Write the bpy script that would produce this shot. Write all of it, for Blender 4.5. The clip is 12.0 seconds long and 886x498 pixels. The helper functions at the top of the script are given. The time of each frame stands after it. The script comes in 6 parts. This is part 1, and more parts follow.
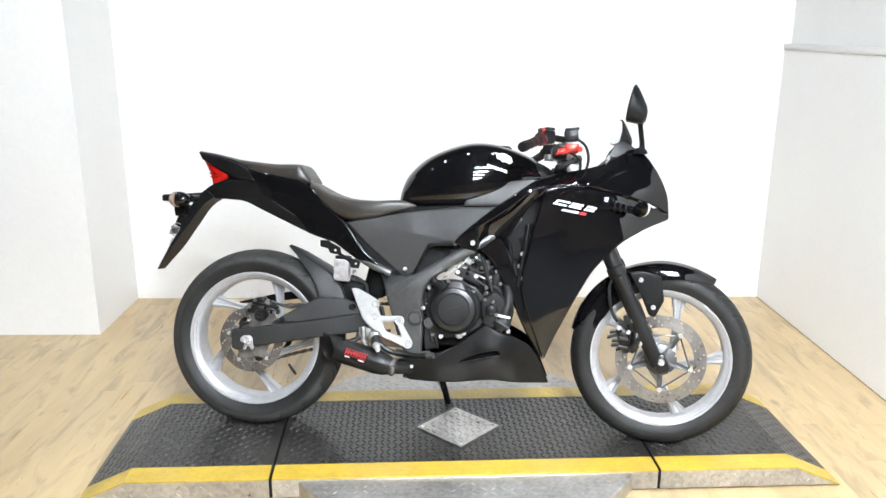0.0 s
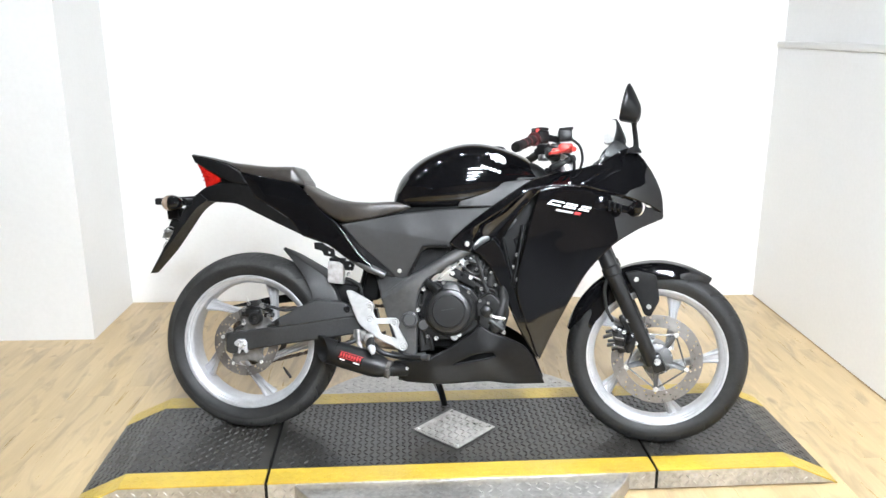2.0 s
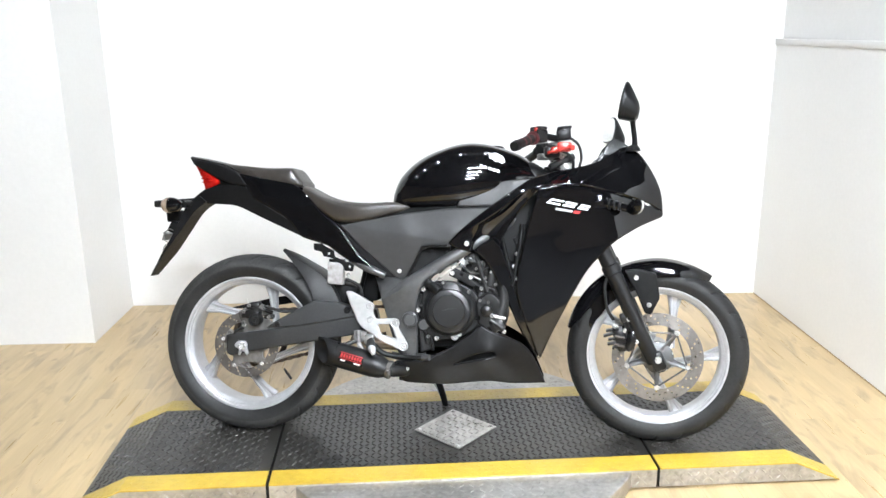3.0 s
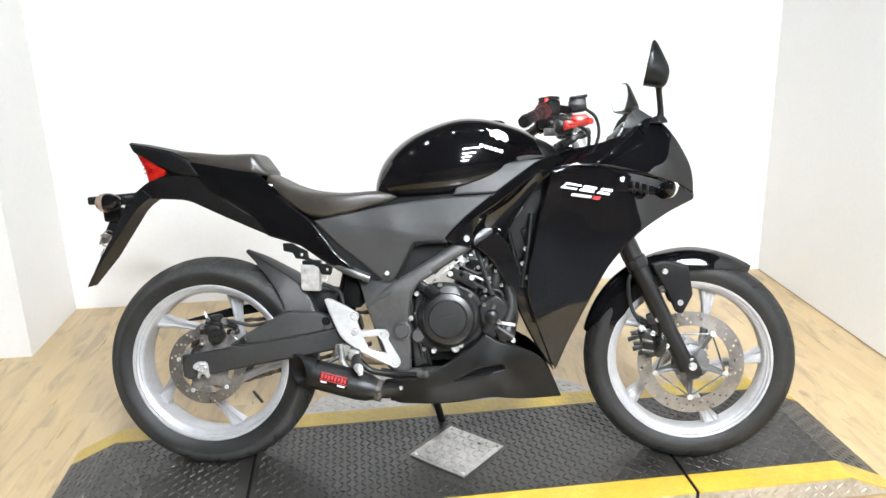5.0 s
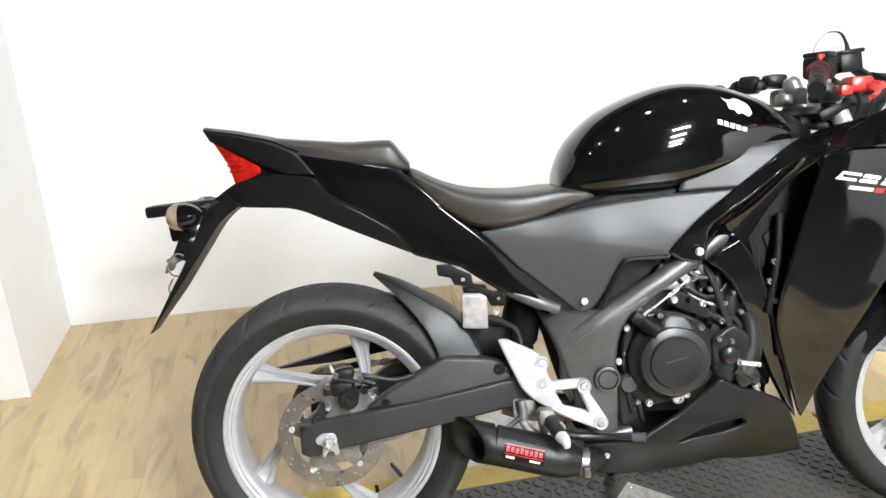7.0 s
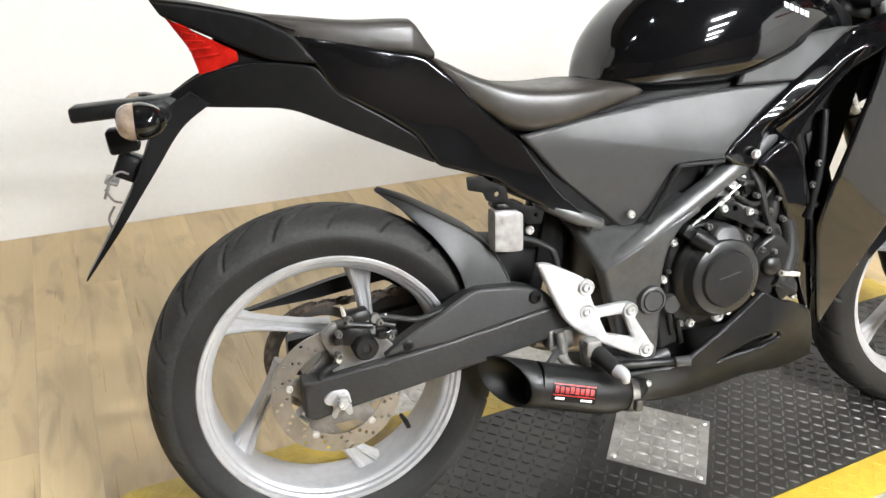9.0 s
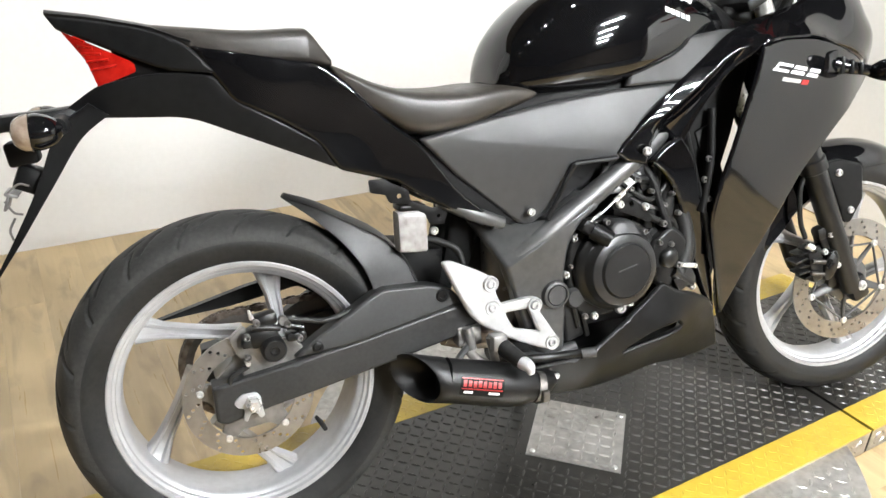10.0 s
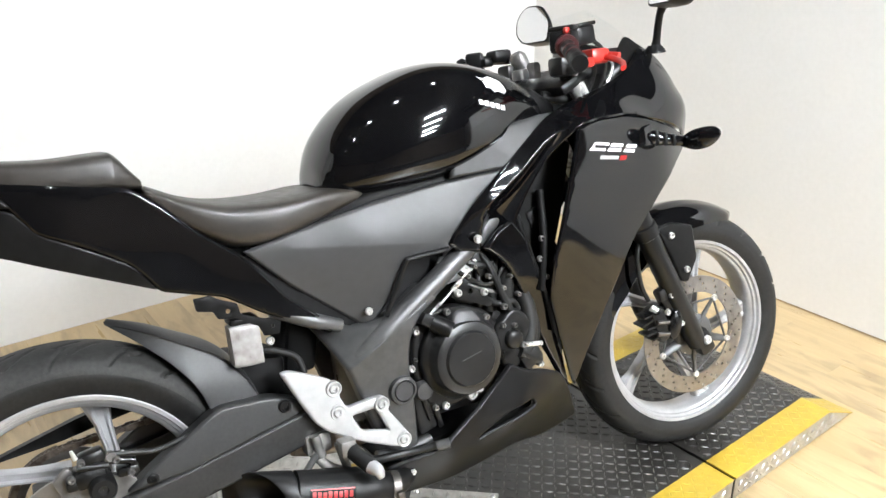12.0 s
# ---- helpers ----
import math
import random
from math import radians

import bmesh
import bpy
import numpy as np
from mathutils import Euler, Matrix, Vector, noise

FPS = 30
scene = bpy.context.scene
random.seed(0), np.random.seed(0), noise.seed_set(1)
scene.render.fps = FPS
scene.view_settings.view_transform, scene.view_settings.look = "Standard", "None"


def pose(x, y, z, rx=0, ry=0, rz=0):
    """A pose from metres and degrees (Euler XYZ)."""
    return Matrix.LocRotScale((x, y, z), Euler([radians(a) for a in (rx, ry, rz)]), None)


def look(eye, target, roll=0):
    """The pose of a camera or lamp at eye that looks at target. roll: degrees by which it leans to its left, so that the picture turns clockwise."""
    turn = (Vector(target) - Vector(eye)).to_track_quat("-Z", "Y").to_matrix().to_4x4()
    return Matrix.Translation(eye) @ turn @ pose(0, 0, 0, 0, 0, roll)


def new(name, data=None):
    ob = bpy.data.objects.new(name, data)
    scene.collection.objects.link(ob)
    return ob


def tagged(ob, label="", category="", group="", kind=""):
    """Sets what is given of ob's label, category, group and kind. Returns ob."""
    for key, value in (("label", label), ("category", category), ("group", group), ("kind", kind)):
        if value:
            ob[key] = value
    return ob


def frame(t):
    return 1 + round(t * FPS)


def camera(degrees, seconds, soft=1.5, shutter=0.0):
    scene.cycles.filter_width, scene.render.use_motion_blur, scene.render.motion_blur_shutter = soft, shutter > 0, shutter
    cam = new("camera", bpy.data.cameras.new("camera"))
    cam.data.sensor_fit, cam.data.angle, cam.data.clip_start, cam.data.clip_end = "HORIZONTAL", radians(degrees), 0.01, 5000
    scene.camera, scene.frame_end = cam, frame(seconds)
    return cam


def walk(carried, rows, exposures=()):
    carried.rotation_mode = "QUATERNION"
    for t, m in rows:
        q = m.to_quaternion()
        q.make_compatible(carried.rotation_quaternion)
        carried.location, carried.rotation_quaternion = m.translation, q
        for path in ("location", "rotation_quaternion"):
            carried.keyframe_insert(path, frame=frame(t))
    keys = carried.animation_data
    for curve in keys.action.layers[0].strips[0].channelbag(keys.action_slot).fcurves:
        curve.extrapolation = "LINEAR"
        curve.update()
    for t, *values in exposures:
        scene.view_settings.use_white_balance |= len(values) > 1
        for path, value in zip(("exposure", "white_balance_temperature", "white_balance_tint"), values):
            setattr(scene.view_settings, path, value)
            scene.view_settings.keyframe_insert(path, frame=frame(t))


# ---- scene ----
cam = camera(57.9, 12.0)
PATH = [
    (0, (0.599, -2.537, 1.422), (0.647, -0.61, 0.888), 0.3),
    (0.5, (0.601, -2.532, 1.421), (0.659, -0.604, 0.894), 0.2),
    (1, (0.604, -2.526, 1.42), (0.664, -0.601, 0.883), 0.2),
    (1.5, (0.605, -2.529, 1.418), (0.659, -0.601, 0.888), -0.0),
    (2, (0.607, -2.527, 1.421), (0.663, -0.6, 0.889), -0.2),
    (2.5, (0.607, -2.525, 1.42), (0.664, -0.598, 0.889), -0.3),
    (3, (0.611, -2.527, 1.415), (0.665, -0.599, 0.887), -0.7),
    (3.2, (0.612, -2.524, 1.413), (0.688, -0.598, 0.877), -0.6),
    (4.8, (0.533, -2.190, 1.376), (0.699, -0.287, 0.779), -1.8),
    (5, (0.528, -2.105, 1.383), (0.679, -0.205, 0.777), -1.8),
    (5.5, (0.466, -1.944, 1.377), (0.518, -0.045, 0.753), -1.2),
    (6, (0.317, -1.794, 1.346), (0.438, 0.076, 0.645), -1.1),
    (6.5, (0.142, -1.624, 1.334), (0.424, 0.221, 0.616), -2.1),
    (6.7, (0.091, -1.539, 1.342), (0.366, 0.307, 0.622), -2.5),
    (8.3, (-0.290, -0.962, 1.308), (0.415, 0.712, 0.471), 2.8),
    (8.5, (-0.313, -0.969, 1.292), (0.411, 0.665, 0.396), 3.2),
    (9, (-0.314, -0.991, 1.255), (0.461, 0.583, 0.296), 2.8),
    (9.5, (-0.3, -1.042, 1.242), (0.498, 0.556, 0.342), 3.1),
    (10, (-0.261, -1.077, 1.245), (0.624, 0.47, 0.339), 2.4),
    (10.5, (-0.22, -1.099, 1.257), (0.755, 0.411, 0.38), 1.7),
    (11, (-0.183, -1.121, 1.274), (0.854, 0.377, 0.448), -0.4),
    (11.5, (-0.145, -1.113, 1.297), (0.947, 0.354, 0.486), 0.5),
    (12, (-0.129, -1.114, 1.317), (0.975, 0.361, 0.54), -0.2),
]
EXPOSURE = [(0.0, -0.10, 5820, 8), (3.0, -0.08, 5800, 8), (5.5, -0.05, 5950, 8), (6.5, -0.08, 6000, 8), (8.5, -0.13, 6200, 8), (9.5, -0.11, 6200, 8), (10.5, -0.14, 6150, 8), (12.0, -0.22, 6000, 8)]
walk(cam, [(t, look(eye, target, roll)) for t, eye, target, roll in PATH], EXPOSURE)

# ---- world and lamps ----
world = bpy.data.worlds.new("world")
scene.world = world
world.use_nodes = True
world.node_tree.nodes["Background"].inputs[0].default_value = (0.9, 0.93, 1.0, 1)
world.node_tree.nodes["Background"].inputs[1].default_value = 0.02
CEILING = 2.9


# ---- materials ----
def mat(name, dark, light, rough=0.5, metal=0.0, scale=8.0, stretch=(1, 1, 1), bump=0.0, bump_scale=120.0, coat=0.0, rough_var=0.12, fine=60.0, spec=0.5, coat_rough=0.03):
    """Principled surface whose colour wanders between two tones at two scales, with uneven gloss and fine relief."""
    m = bpy.data.materials.new(name)
    m.use_nodes = True
    nt = m.node_tree
    n, l = nt.nodes, nt.links
    b = n["Principled BSDF"]
    tc = n.new("ShaderNodeTexCoord")
    mp = n.new("ShaderNodeMapping")
    mp.inputs["Scale"].default_value = stretch
    l.new(tc.outputs["Object"], mp.inputs["Vector"])
    big = n.new("ShaderNodeTexNoise")
    big.inputs["Scale"].default_value, big.inputs["Detail"].default_value = scale, 5
    small = n.new("ShaderNodeTexNoise")
    small.inputs["Scale"].default_value, small.inputs["Detail"].default_value = fine, 4
    for t in (big, small):
        l.new(mp.outputs[0], t.inputs["Vector"])
    add = n.new("ShaderNodeMath")
    add.operation = "MULTIPLY_ADD"
    add.inputs[1].default_value = 0.45
    l.new(small.outputs["Fac"], add.inputs[0])
    mul = n.new("ShaderNodeMath")
    mul.operation = "MULTIPLY"
    mul.inputs[1].default_value = 0.55
    l.new(big.outputs["Fac"], mul.inputs[0])
    l.new(mul.outputs[0], add.inputs[2])
    ramp = n.new("ShaderNodeValToRGB")
    ramp.color_ramp.elements[0].position, ramp.color_ramp.elements[1].position = 0.36, 0.64
    ramp.color_ramp.elements[0].color, ramp.color_ramp.elements[1].color = (*dark, 1), (*light, 1)
    l.new(add.outputs[0], ramp.inputs[0])
    l.new(ramp.outputs[0], b.inputs["Base Color"])
    rr = n.new("ShaderNodeMapRange")
    rr.inputs["From Min"].default_value, rr.inputs["From Max"].default_value = 0.3, 0.7
    rr.inputs["To Min"].default_value, rr.inputs["To Max"].default_value = max(0.02, rough * (1 - rough_var)), min(1, rough * (1 + rough_var))
    l.new(add.outputs[0], rr.inputs[0])
    l.new(rr.outputs[0], b.inputs["Roughness"])
    b.inputs["Metallic"].default_value = metal
    b.inputs["Coat Weight"].default_value, b.inputs["Coat Roughness"].default_value = coat, coat_rough
    b.inputs["Specular IOR Level"].default_value = spec
    if bump:
        bn = n.new("ShaderNodeTexNoise")
        bn.inputs["Scale"].default_value, bn.inputs["Detail"].default_value = bump_scale, 3
        l.new(mp.outputs[0], bn.inputs["Vector"])
        bp = n.new("ShaderNodeBump")
        bp.inputs["Strength"].default_value, bp.inputs["Distance"].default_value = bump, 0.002
        l.new(bn.outputs["Fac"], bp.inputs["Height"])
        l.new(bp.outputs[0], b.inputs["Normal"])
    return m


def glow(name, colour, strength):
    m = bpy.data.materials.new(name)
    m.use_nodes = True
    b = m.node_tree.nodes["Principled BSDF"]
    b.inputs["Base Color"].default_value = (0.8, 0.8, 0.8, 1)
    b.inputs["Emission Color"].default_value, b.inputs["Emission Strength"].default_value = (*colour, 1), strength
    return m


def oak(name):
    """Pale oak board: grey-brown blotches, cloudy figure and long grain, shifted at random from board to board."""
    m = bpy.data.materials.new(name)
    m.use_nodes = True
    n, l = m.node_tree.nodes, m.node_tree.links
    b = n["Principled BSDF"]
    tc, info, geo = n.new("ShaderNodeTexCoord"), n.new("ShaderNodeObjectInfo"), n.new("ShaderNodeNewGeometry")
    both = n.new("ShaderNodeMath")
    both.operation = "ADD"
    l.new(info.outputs["Random"], both.inputs[0])
    l.new(geo.outputs["Random Per Island"], both.inputs[1])
    rand = n.new("ShaderNodeMath")
    rand.operation = "FRACT"
    l.new(both.outputs[0], rand.inputs[0])
    far_off = n.new("ShaderNodeMath")
    far_off.operation = "MULTIPLY"
    far_off.inputs[1].default_value = 83.0
    l.new(rand.outputs[0], far_off.inputs[0])
    shift = n.new("ShaderNodeVectorMath")
    shift.operation = "ADD"
    l.new(tc.outputs["Object"], shift.inputs[0])
    l.new(far_off.outputs[0], shift.inputs[1])

    def noise(stretch, scale, detail, lo, hi, distortion=0.0):
        mp = n.new("ShaderNodeMapping")
        mp.inputs["Scale"].default_value = stretch
        l.new(shift.outputs[0], mp.inputs["Vector"])
        t = n.new("ShaderNodeTexNoise")
        t.inputs["Scale"].default_value, t.inputs["Detail"].default_value, t.inputs["Distortion"].default_value = scale, detail, distortion
        l.new(mp.outputs[0], t.inputs["Vector"])
        r = n.new("ShaderNodeMapRange")
        r.inputs["From Min"].default_value, r.inputs["From Max"].default_value = lo, hi
        l.new(t.outputs["Fac"], r.inputs[0])
        return r.outputs[0]

    def blend(fac, amount, first, second):
        k = n.new("ShaderNodeMath")
        k.operation = "MULTIPLY"
        k.inputs[1].default_value = amount
        l.new(fac, k.inputs[0])
        x = n.new("ShaderNodeMix")
        x.data_type = "RGBA"
        l.new(k.outputs[0], x.inputs[0])
        for socket, v in ((x.inputs[6], first), (x.inputs[7], second)):
            if isinstance(v, tuple):
                socket.default_value = (*v, 1)
            else:
                l.new(v, socket)
        return x.outputs[2]

    cloud = noise((4.0, 1.0, 1), 1.7, 4, 0.36, 0.64, 0.6)
    blotch = noise((5.0, 1.3, 1), 3.0, 5, 0.50, 0.68, 0.8)
    grain = noise((20.0, 0.8, 1), 4.0, 4, 0.30, 0.80, 0.5)
    knot = noise((2.2, 1.2, 1), 6.0, 2, 0.70, 0.80, 0.2)
    col = blend(cloud, 1.0, (0.59, 0.442, 0.235), (0.46, 0.337, 0.168))
    col = blend(rand.outputs[0], 0.45, col, (0.465, 0.352, 0.196))
    col = blend(blotch, 0.75, col, (0.30, 0.217, 0.118))
    col = blend(grain, 0.22, col, (0.34, 0.255, 0.145))
    col = blend(knot, 0.65, col, (0.18, 0.125, 0.075))
    l.new(col, b.inputs["Base Color"])
    rr = n.new("ShaderNodeMapRange")
    rr.inputs["To Min"].default_value, rr.inputs["To Max"].default_value = 0.27, 0.40
    l.new(grain, rr.inputs[0])
    l.new(rr.outputs[0], b.inputs["Roughness"])
    b.inputs["Specular IOR Level"].default_value = 0.85
    bp = n.new("ShaderNodeBump")
    bp.inputs["Strength"].default_value, bp.inputs["Distance"].default_value = 0.06, 0.001
    l.new(grain, bp.inputs["Height"])
    l.new(bp.outputs[0], b.inputs["Normal"])
    return m


WALL = mat("white wall paint", (0.76, 0.75, 0.73), (0.80, 0.79, 0.77), 0.55, scale=1.5, bump=0.02, bump_scale=90)
CEIL = mat("ceiling paint", (0.09, 0.09, 0.09), (0.12, 0.12, 0.12), 0.8, scale=2)
HOUSING = mat("white lamp housing", (0.70, 0.69, 0.67), (0.75, 0.74, 0.72), 0.5, scale=2)
# For an added floor out of view that darkens reflections in the fairing.
UNSEEN_FLOOR = mat("dark unseen floor", (0.020, 0.020, 0.021), (0.036, 0.036, 0.037), 0.7, scale=3, fine=40)
# Brown for the added outer walls, toned by what the black paint reflects.
UNSEEN_WALL = mat("brown unseen wall", (0.11, 0.083, 0.058), (0.16, 0.124, 0.09), 0.7, scale=1.2)
OAK = oak("pale oak plank")
JOINT = mat("plank joint", (0.30, 0.22, 0.13), (0.36, 0.265, 0.16), 0.8)
DECK = mat("black deck paint", (0.006, 0.0056, 0.005), (0.032, 0.0294, 0.0252), 0.38, scale=3.5, fine=70, bump=0.12, bump_scale=60, rough_var=0.35, spec=0.7, coat=0.3, coat_rough=0.4)
YELLOW = mat("yellow safety paint", (0.43, 0.295, 0.024), (0.55, 0.39, 0.04), 0.38, scale=9, bump=0.1, bump_scale=60, spec=0.6, coat=0.4, coat_rough=0.3)
ALU = mat("aluminium tread plate", (0.32, 0.306, 0.283), (0.57, 0.554, 0.527), 0.38, 0.75, scale=7, bump=0.1, bump_scale=80, rough_var=0.35)
GLOSS = mat("black gloss paint", (0.0025, 0.0025, 0.003), (0.004, 0.004, 0.0045), 0.06, scale=3, rough_var=0.35, bump=0.006, bump_scale=14)
SATIN = mat("satin black plastic", (0.004, 0.004, 0.0042), (0.009, 0.009, 0.0092), 0.38, scale=6, bump=0.05, bump_scale=500, spec=0.22, rough_var=0.25)
GREY = mat("dark grey panel", (0.034, 0.034, 0.0345), (0.045, 0.045, 0.0455), 0.47, scale=4, bump=0.05, bump_scale=600, rough_var=0.12, spec=0.5)
FRAME = mat("frame black coating", (0.08, 0.08, 0.0805), (0.115, 0.115, 0.1155), 0.42, 0.6, scale=6, bump=0.06, bump_scale=400, spec=0.6)
SWING = mat("swingarm coating", (0.013, 0.013, 0.0133), (0.029, 0.0288, 0.0285), 0.47, scale=6, bump=0.06, bump_scale=400, spec=0.45, fine=150, rough_var=0.2)
FORK = mat("fork leg black", (0.004, 0.004, 0.0042), (0.008, 0.008, 0.0082), 0.32, scale=9, bump=0.04, bump_scale=400, spec=0.45)
RUBBER = mat("tyre rubber", (0.006, 0.006, 0.0061), (0.017, 0.0167, 0.0162), 0.55, scale=14, bump=0.15, fine=110, bump_scale=200, spec=0.35)
TREAD = mat("scuffed tyre tread", (0.016, 0.0158, 0.0152), (0.040, 0.0392, 0.0375), 0.66, scale=16, bump=0.2, fine=140, bump_scale=240, spec=0.35)
# Black vinyl; the brown reflected sheen is put into its base colour.
SEATMAT = mat("seat vinyl", (0.016, 0.0133, 0.0105), (0.036, 0.0295, 0.023), 0.42, scale=8, bump=0.08, bump_scale=500, spec=0.7, rough_var=0.3)
SILVER = mat("silver wheel paint", (0.40, 0.40, 0.41), (0.50, 0.50, 0.51), 0.34, 0.4, scale=8, rough_var=0.2)
STEEL = mat("brake disc steel", (0.33, 0.315, 0.297), (0.46, 0.444, 0.424), 0.32, 0.95, scale=10, rough_var=0.3)
CHROME = mat("bolt steel", (0.64, 0.63, 0.61), (0.78, 0.77, 0.75), 0.28, 0.55, scale=30)
CAST = mat("cast alloy bracket", (0.38, 0.38, 0.376), (0.48, 0.48, 0.476), 0.45, 0.3, scale=20, bump=0.08, bump_scale=300)
ENGINE = mat("engine black", (0.003, 0.003, 0.0031), (0.014, 0.0137, 0.0134), 0.33, scale=14, bump=0.15, bump_scale=300, rough_var=0.3, spec=0.38)
COVER = mat("clutch cover black", (0.007, 0.007, 0.0072), (0.015, 0.015, 0.0152), 0.34, scale=10, bump=0.06, bump_scale=400)
DARK = mat("dark inner parts", (0.002, 0.002, 0.002), (0.004, 0.004, 0.004), 0.6, scale=10, spec=0.2)
MUFF = mat("muffler black", (0.003, 0.003, 0.0032), (0.008, 0.0078, 0.0077), 0.42, scale=9, bump=0.05, bump_scale=300, spec=0.35)
PIPE = mat("heat stained pipe", (0.30, 0.20, 0.13), (0.55, 0.48, 0.40), 0.35, 0.9, scale=12)
RED = mat("red anodised metal", (0.44, 0.025, 0.018), (0.62, 0.05, 0.035), 0.34, 0.3, scale=12)
REDLENS = mat("red lamp lens", (0.28, 0.006, 0.004), (0.46, 0.014, 0.008), 0.12, scale=30, coat=0.5)
REDPRINT = mat("red print", (0.30, 0.012, 0.012), (0.40, 0.022, 0.022), 0.4)
WHITEPRINT = mat("white print", (0.72, 0.72, 0.72), (0.80, 0.80, 0.80), 0.35)
GREYPRINT = mat("pale grey print", (0.35, 0.35, 0.35), (0.45, 0.45, 0.45), 0.35)
SPROCKET = mat("worn sprocket steel", (0.09, 0.082, 0.075), (0.18, 0.17, 0.155), 0.4, 0.8, scale=20)
DULLRED = mat("dull red rubber", (0.045, 0.012, 0.013), (0.085, 0.016, 0.018), 0.5, scale=30)
CHAIN = mat("oiled chain", (0.09, 0.07, 0.055), (0.24, 0.20, 0.17), 0.4, 0.8, scale=60)
RESIN = mat("cloudy fluid bottle", (0.25, 0.236, 0.228), (0.44, 0.43, 0.425), 0.3, scale=25)
BRACKET = mat("dull zinc plated steel", (0.16, 0.155, 0.15), (0.30, 0.29, 0.28), 0.4, 0.7, scale=25, bump=0.1, bump_scale=200)
GREASE = mat("dusty casting", (0.20, 0.185, 0.172), (0.36, 0.345, 0.33), 0.5, 0.5, scale=25, bump=0.2, bump_scale=200)
LENSCLEAR = mat("clear lamp lens", (0.62, 0.60, 0.56), (0.75, 0.73, 0.70), 0.1, scale=30, coat=0.5)
AMBER = mat("smoked lamp lens", (0.20, 0.14, 0.10), (0.36, 0.29, 0.23), 0.12, scale=30, coat=0.5)
MIRROR = mat("mirror glass", (0.85, 0.85, 0.86), (0.88, 0.88, 0.89), 0.03, 1.0, rough_var=0.02)
SCREEN = bpy.data.materials.new("clear windscreen")
SCREEN.use_nodes = True
_n, _l = SCREEN.node_tree.nodes, SCREEN.node_tree.links
_t, _g, _m = _n.new("ShaderNodeBsdfTransparent"), _n.new("ShaderNodeBsdfGlossy"), _n.new("ShaderNodeMixShader")
_t.inputs[0].default_value, _g.inputs["Roughness"].default_value, _m.inputs[0].default_value = (0.985, 0.99, 0.99, 1), 0.04, 0.02
_l.new(_t.outputs[0], _m.inputs[1])
_l.new(_g.outputs[0], _m.inputs[2])
_l.new(_m.outputs[0], _n["Material Output"].inputs[0])
TUBE = glow("lamp tube", (1.0, 0.985, 0.96), 665.0)
BULB = glow("spot lamp", (1.0, 0.98, 0.95), 700.0)


# ---- mesh helpers ----
def link(name, bm, material, parent=None, label="", smooth=True, matrix=None, angle=40):
    me = bpy.data.meshes.new(name)
    bm.to_mesh(me)
    bm.free()
    return link_mesh(name, me, material, parent, label, smooth, matrix, angle)


def link_mesh(name, me, material, parent=None, label="", smooth=True, matrix=None, angle=40):
    me.materials.append(material)
    if "true_normal" in me.attributes:
        me.shade_smooth()
        nv = np.zeros(len(me.vertices) * 3)
        me.attributes["true_normal"].data.foreach_get("vector", nv)
        nv = nv.reshape(-1, 3)
        wall_face = np.zeros(len(me.polygons), int)
        me.attributes["wall_face"].data.foreach_get("value", wall_face)
        out = np.zeros((len(me.loops), 3))
        for pol in me.polygons:
            for li in pol.loop_indices:
                out[li] = pol.normal if wall_face[pol.index] else nv[me.loops[li].vertex_index]
        me.normals_split_custom_set([tuple(v) for v in out])
    elif smooth:
        me.shade_smooth()
        me.set_sharp_from_angle(angle=radians(angle))
    ob = new(name, me)
    if parent is not None:
        ob.parent = parent
    if matrix is not None:
        ob.matrix_basis = matrix
    return tagged(ob, label)


part = link


def grid_mesh(rows, close_u=False, close_v=False, caps=False):
    """bmesh from rows of points; close_u joins last row to first, close_v closes each row."""
    bm = bmesh.new()
    vs = [[bm.verts.new(p) for p in r] for r in rows]
    nu, nv = len(vs), len(vs[0])
    for i in range(nu if close_u else nu - 1):
        for j in range(nv if close_v else nv - 1):
            a, b, c, d = vs[i][j], vs[(i + 1) % nu][j], vs[(i + 1) % nu][(j + 1) % nv], vs[i][(j + 1) % nv]
            bm.faces.new((a, b, c, d))
    if caps:
        bm.faces.new(vs[0])
        bm.faces.new(vs[-1])
    bmesh.ops.recalc_face_normals(bm, faces=bm.faces)
    return bm


def revolve(profile, n=48, centre=(0, 0, 0), closed=True, axis="y", a0=0.0, a1=360.0):
    """Turns (radius, along) pairs round the axis through centre."""
    rows = []
    full = a1 - a0 >= 360
    for k in range(n if full else n + 1):
        a = radians(a0 + (a1 - a0) * k / n)
        c, s = math.cos(a), math.sin(a)
        if axis == "y":
            rows.append([(centre[0] + r * c, centre[1] + h, centre[2] + r * s) for r, h in profile])
        elif axis == "x":
            rows.append([(centre[0] + h, centre[1] + r * c, centre[2] + r * s) for r, h in profile])
        else:
            rows.append([(centre[0] + r * c, centre[1] + r * s, centre[2] + h) for r, h in profile])
    return grid_mesh(rows, close_u=full, close_v=closed)


def curve(points, steps=8):
    """Catmull-Rom through the points."""
    p = [Vector(q) for q in points]
    p = [p[0] * 2 - p[1]] + p + [p[-1] * 2 - p[-2]]
    out = []
    for i in range(1, len(p) - 2):
        for k in range(steps):
            t = k / steps
            a, b, c, d = p[i - 1:i + 3]
            out.append(0.5 * ((2 * b) + (c - a) * t + (2 * a - 5 * b + 4 * c - d) * t * t + (3 * b - a - 3 * c + d) * t ** 3))
    out.append(p[-2])
    return out


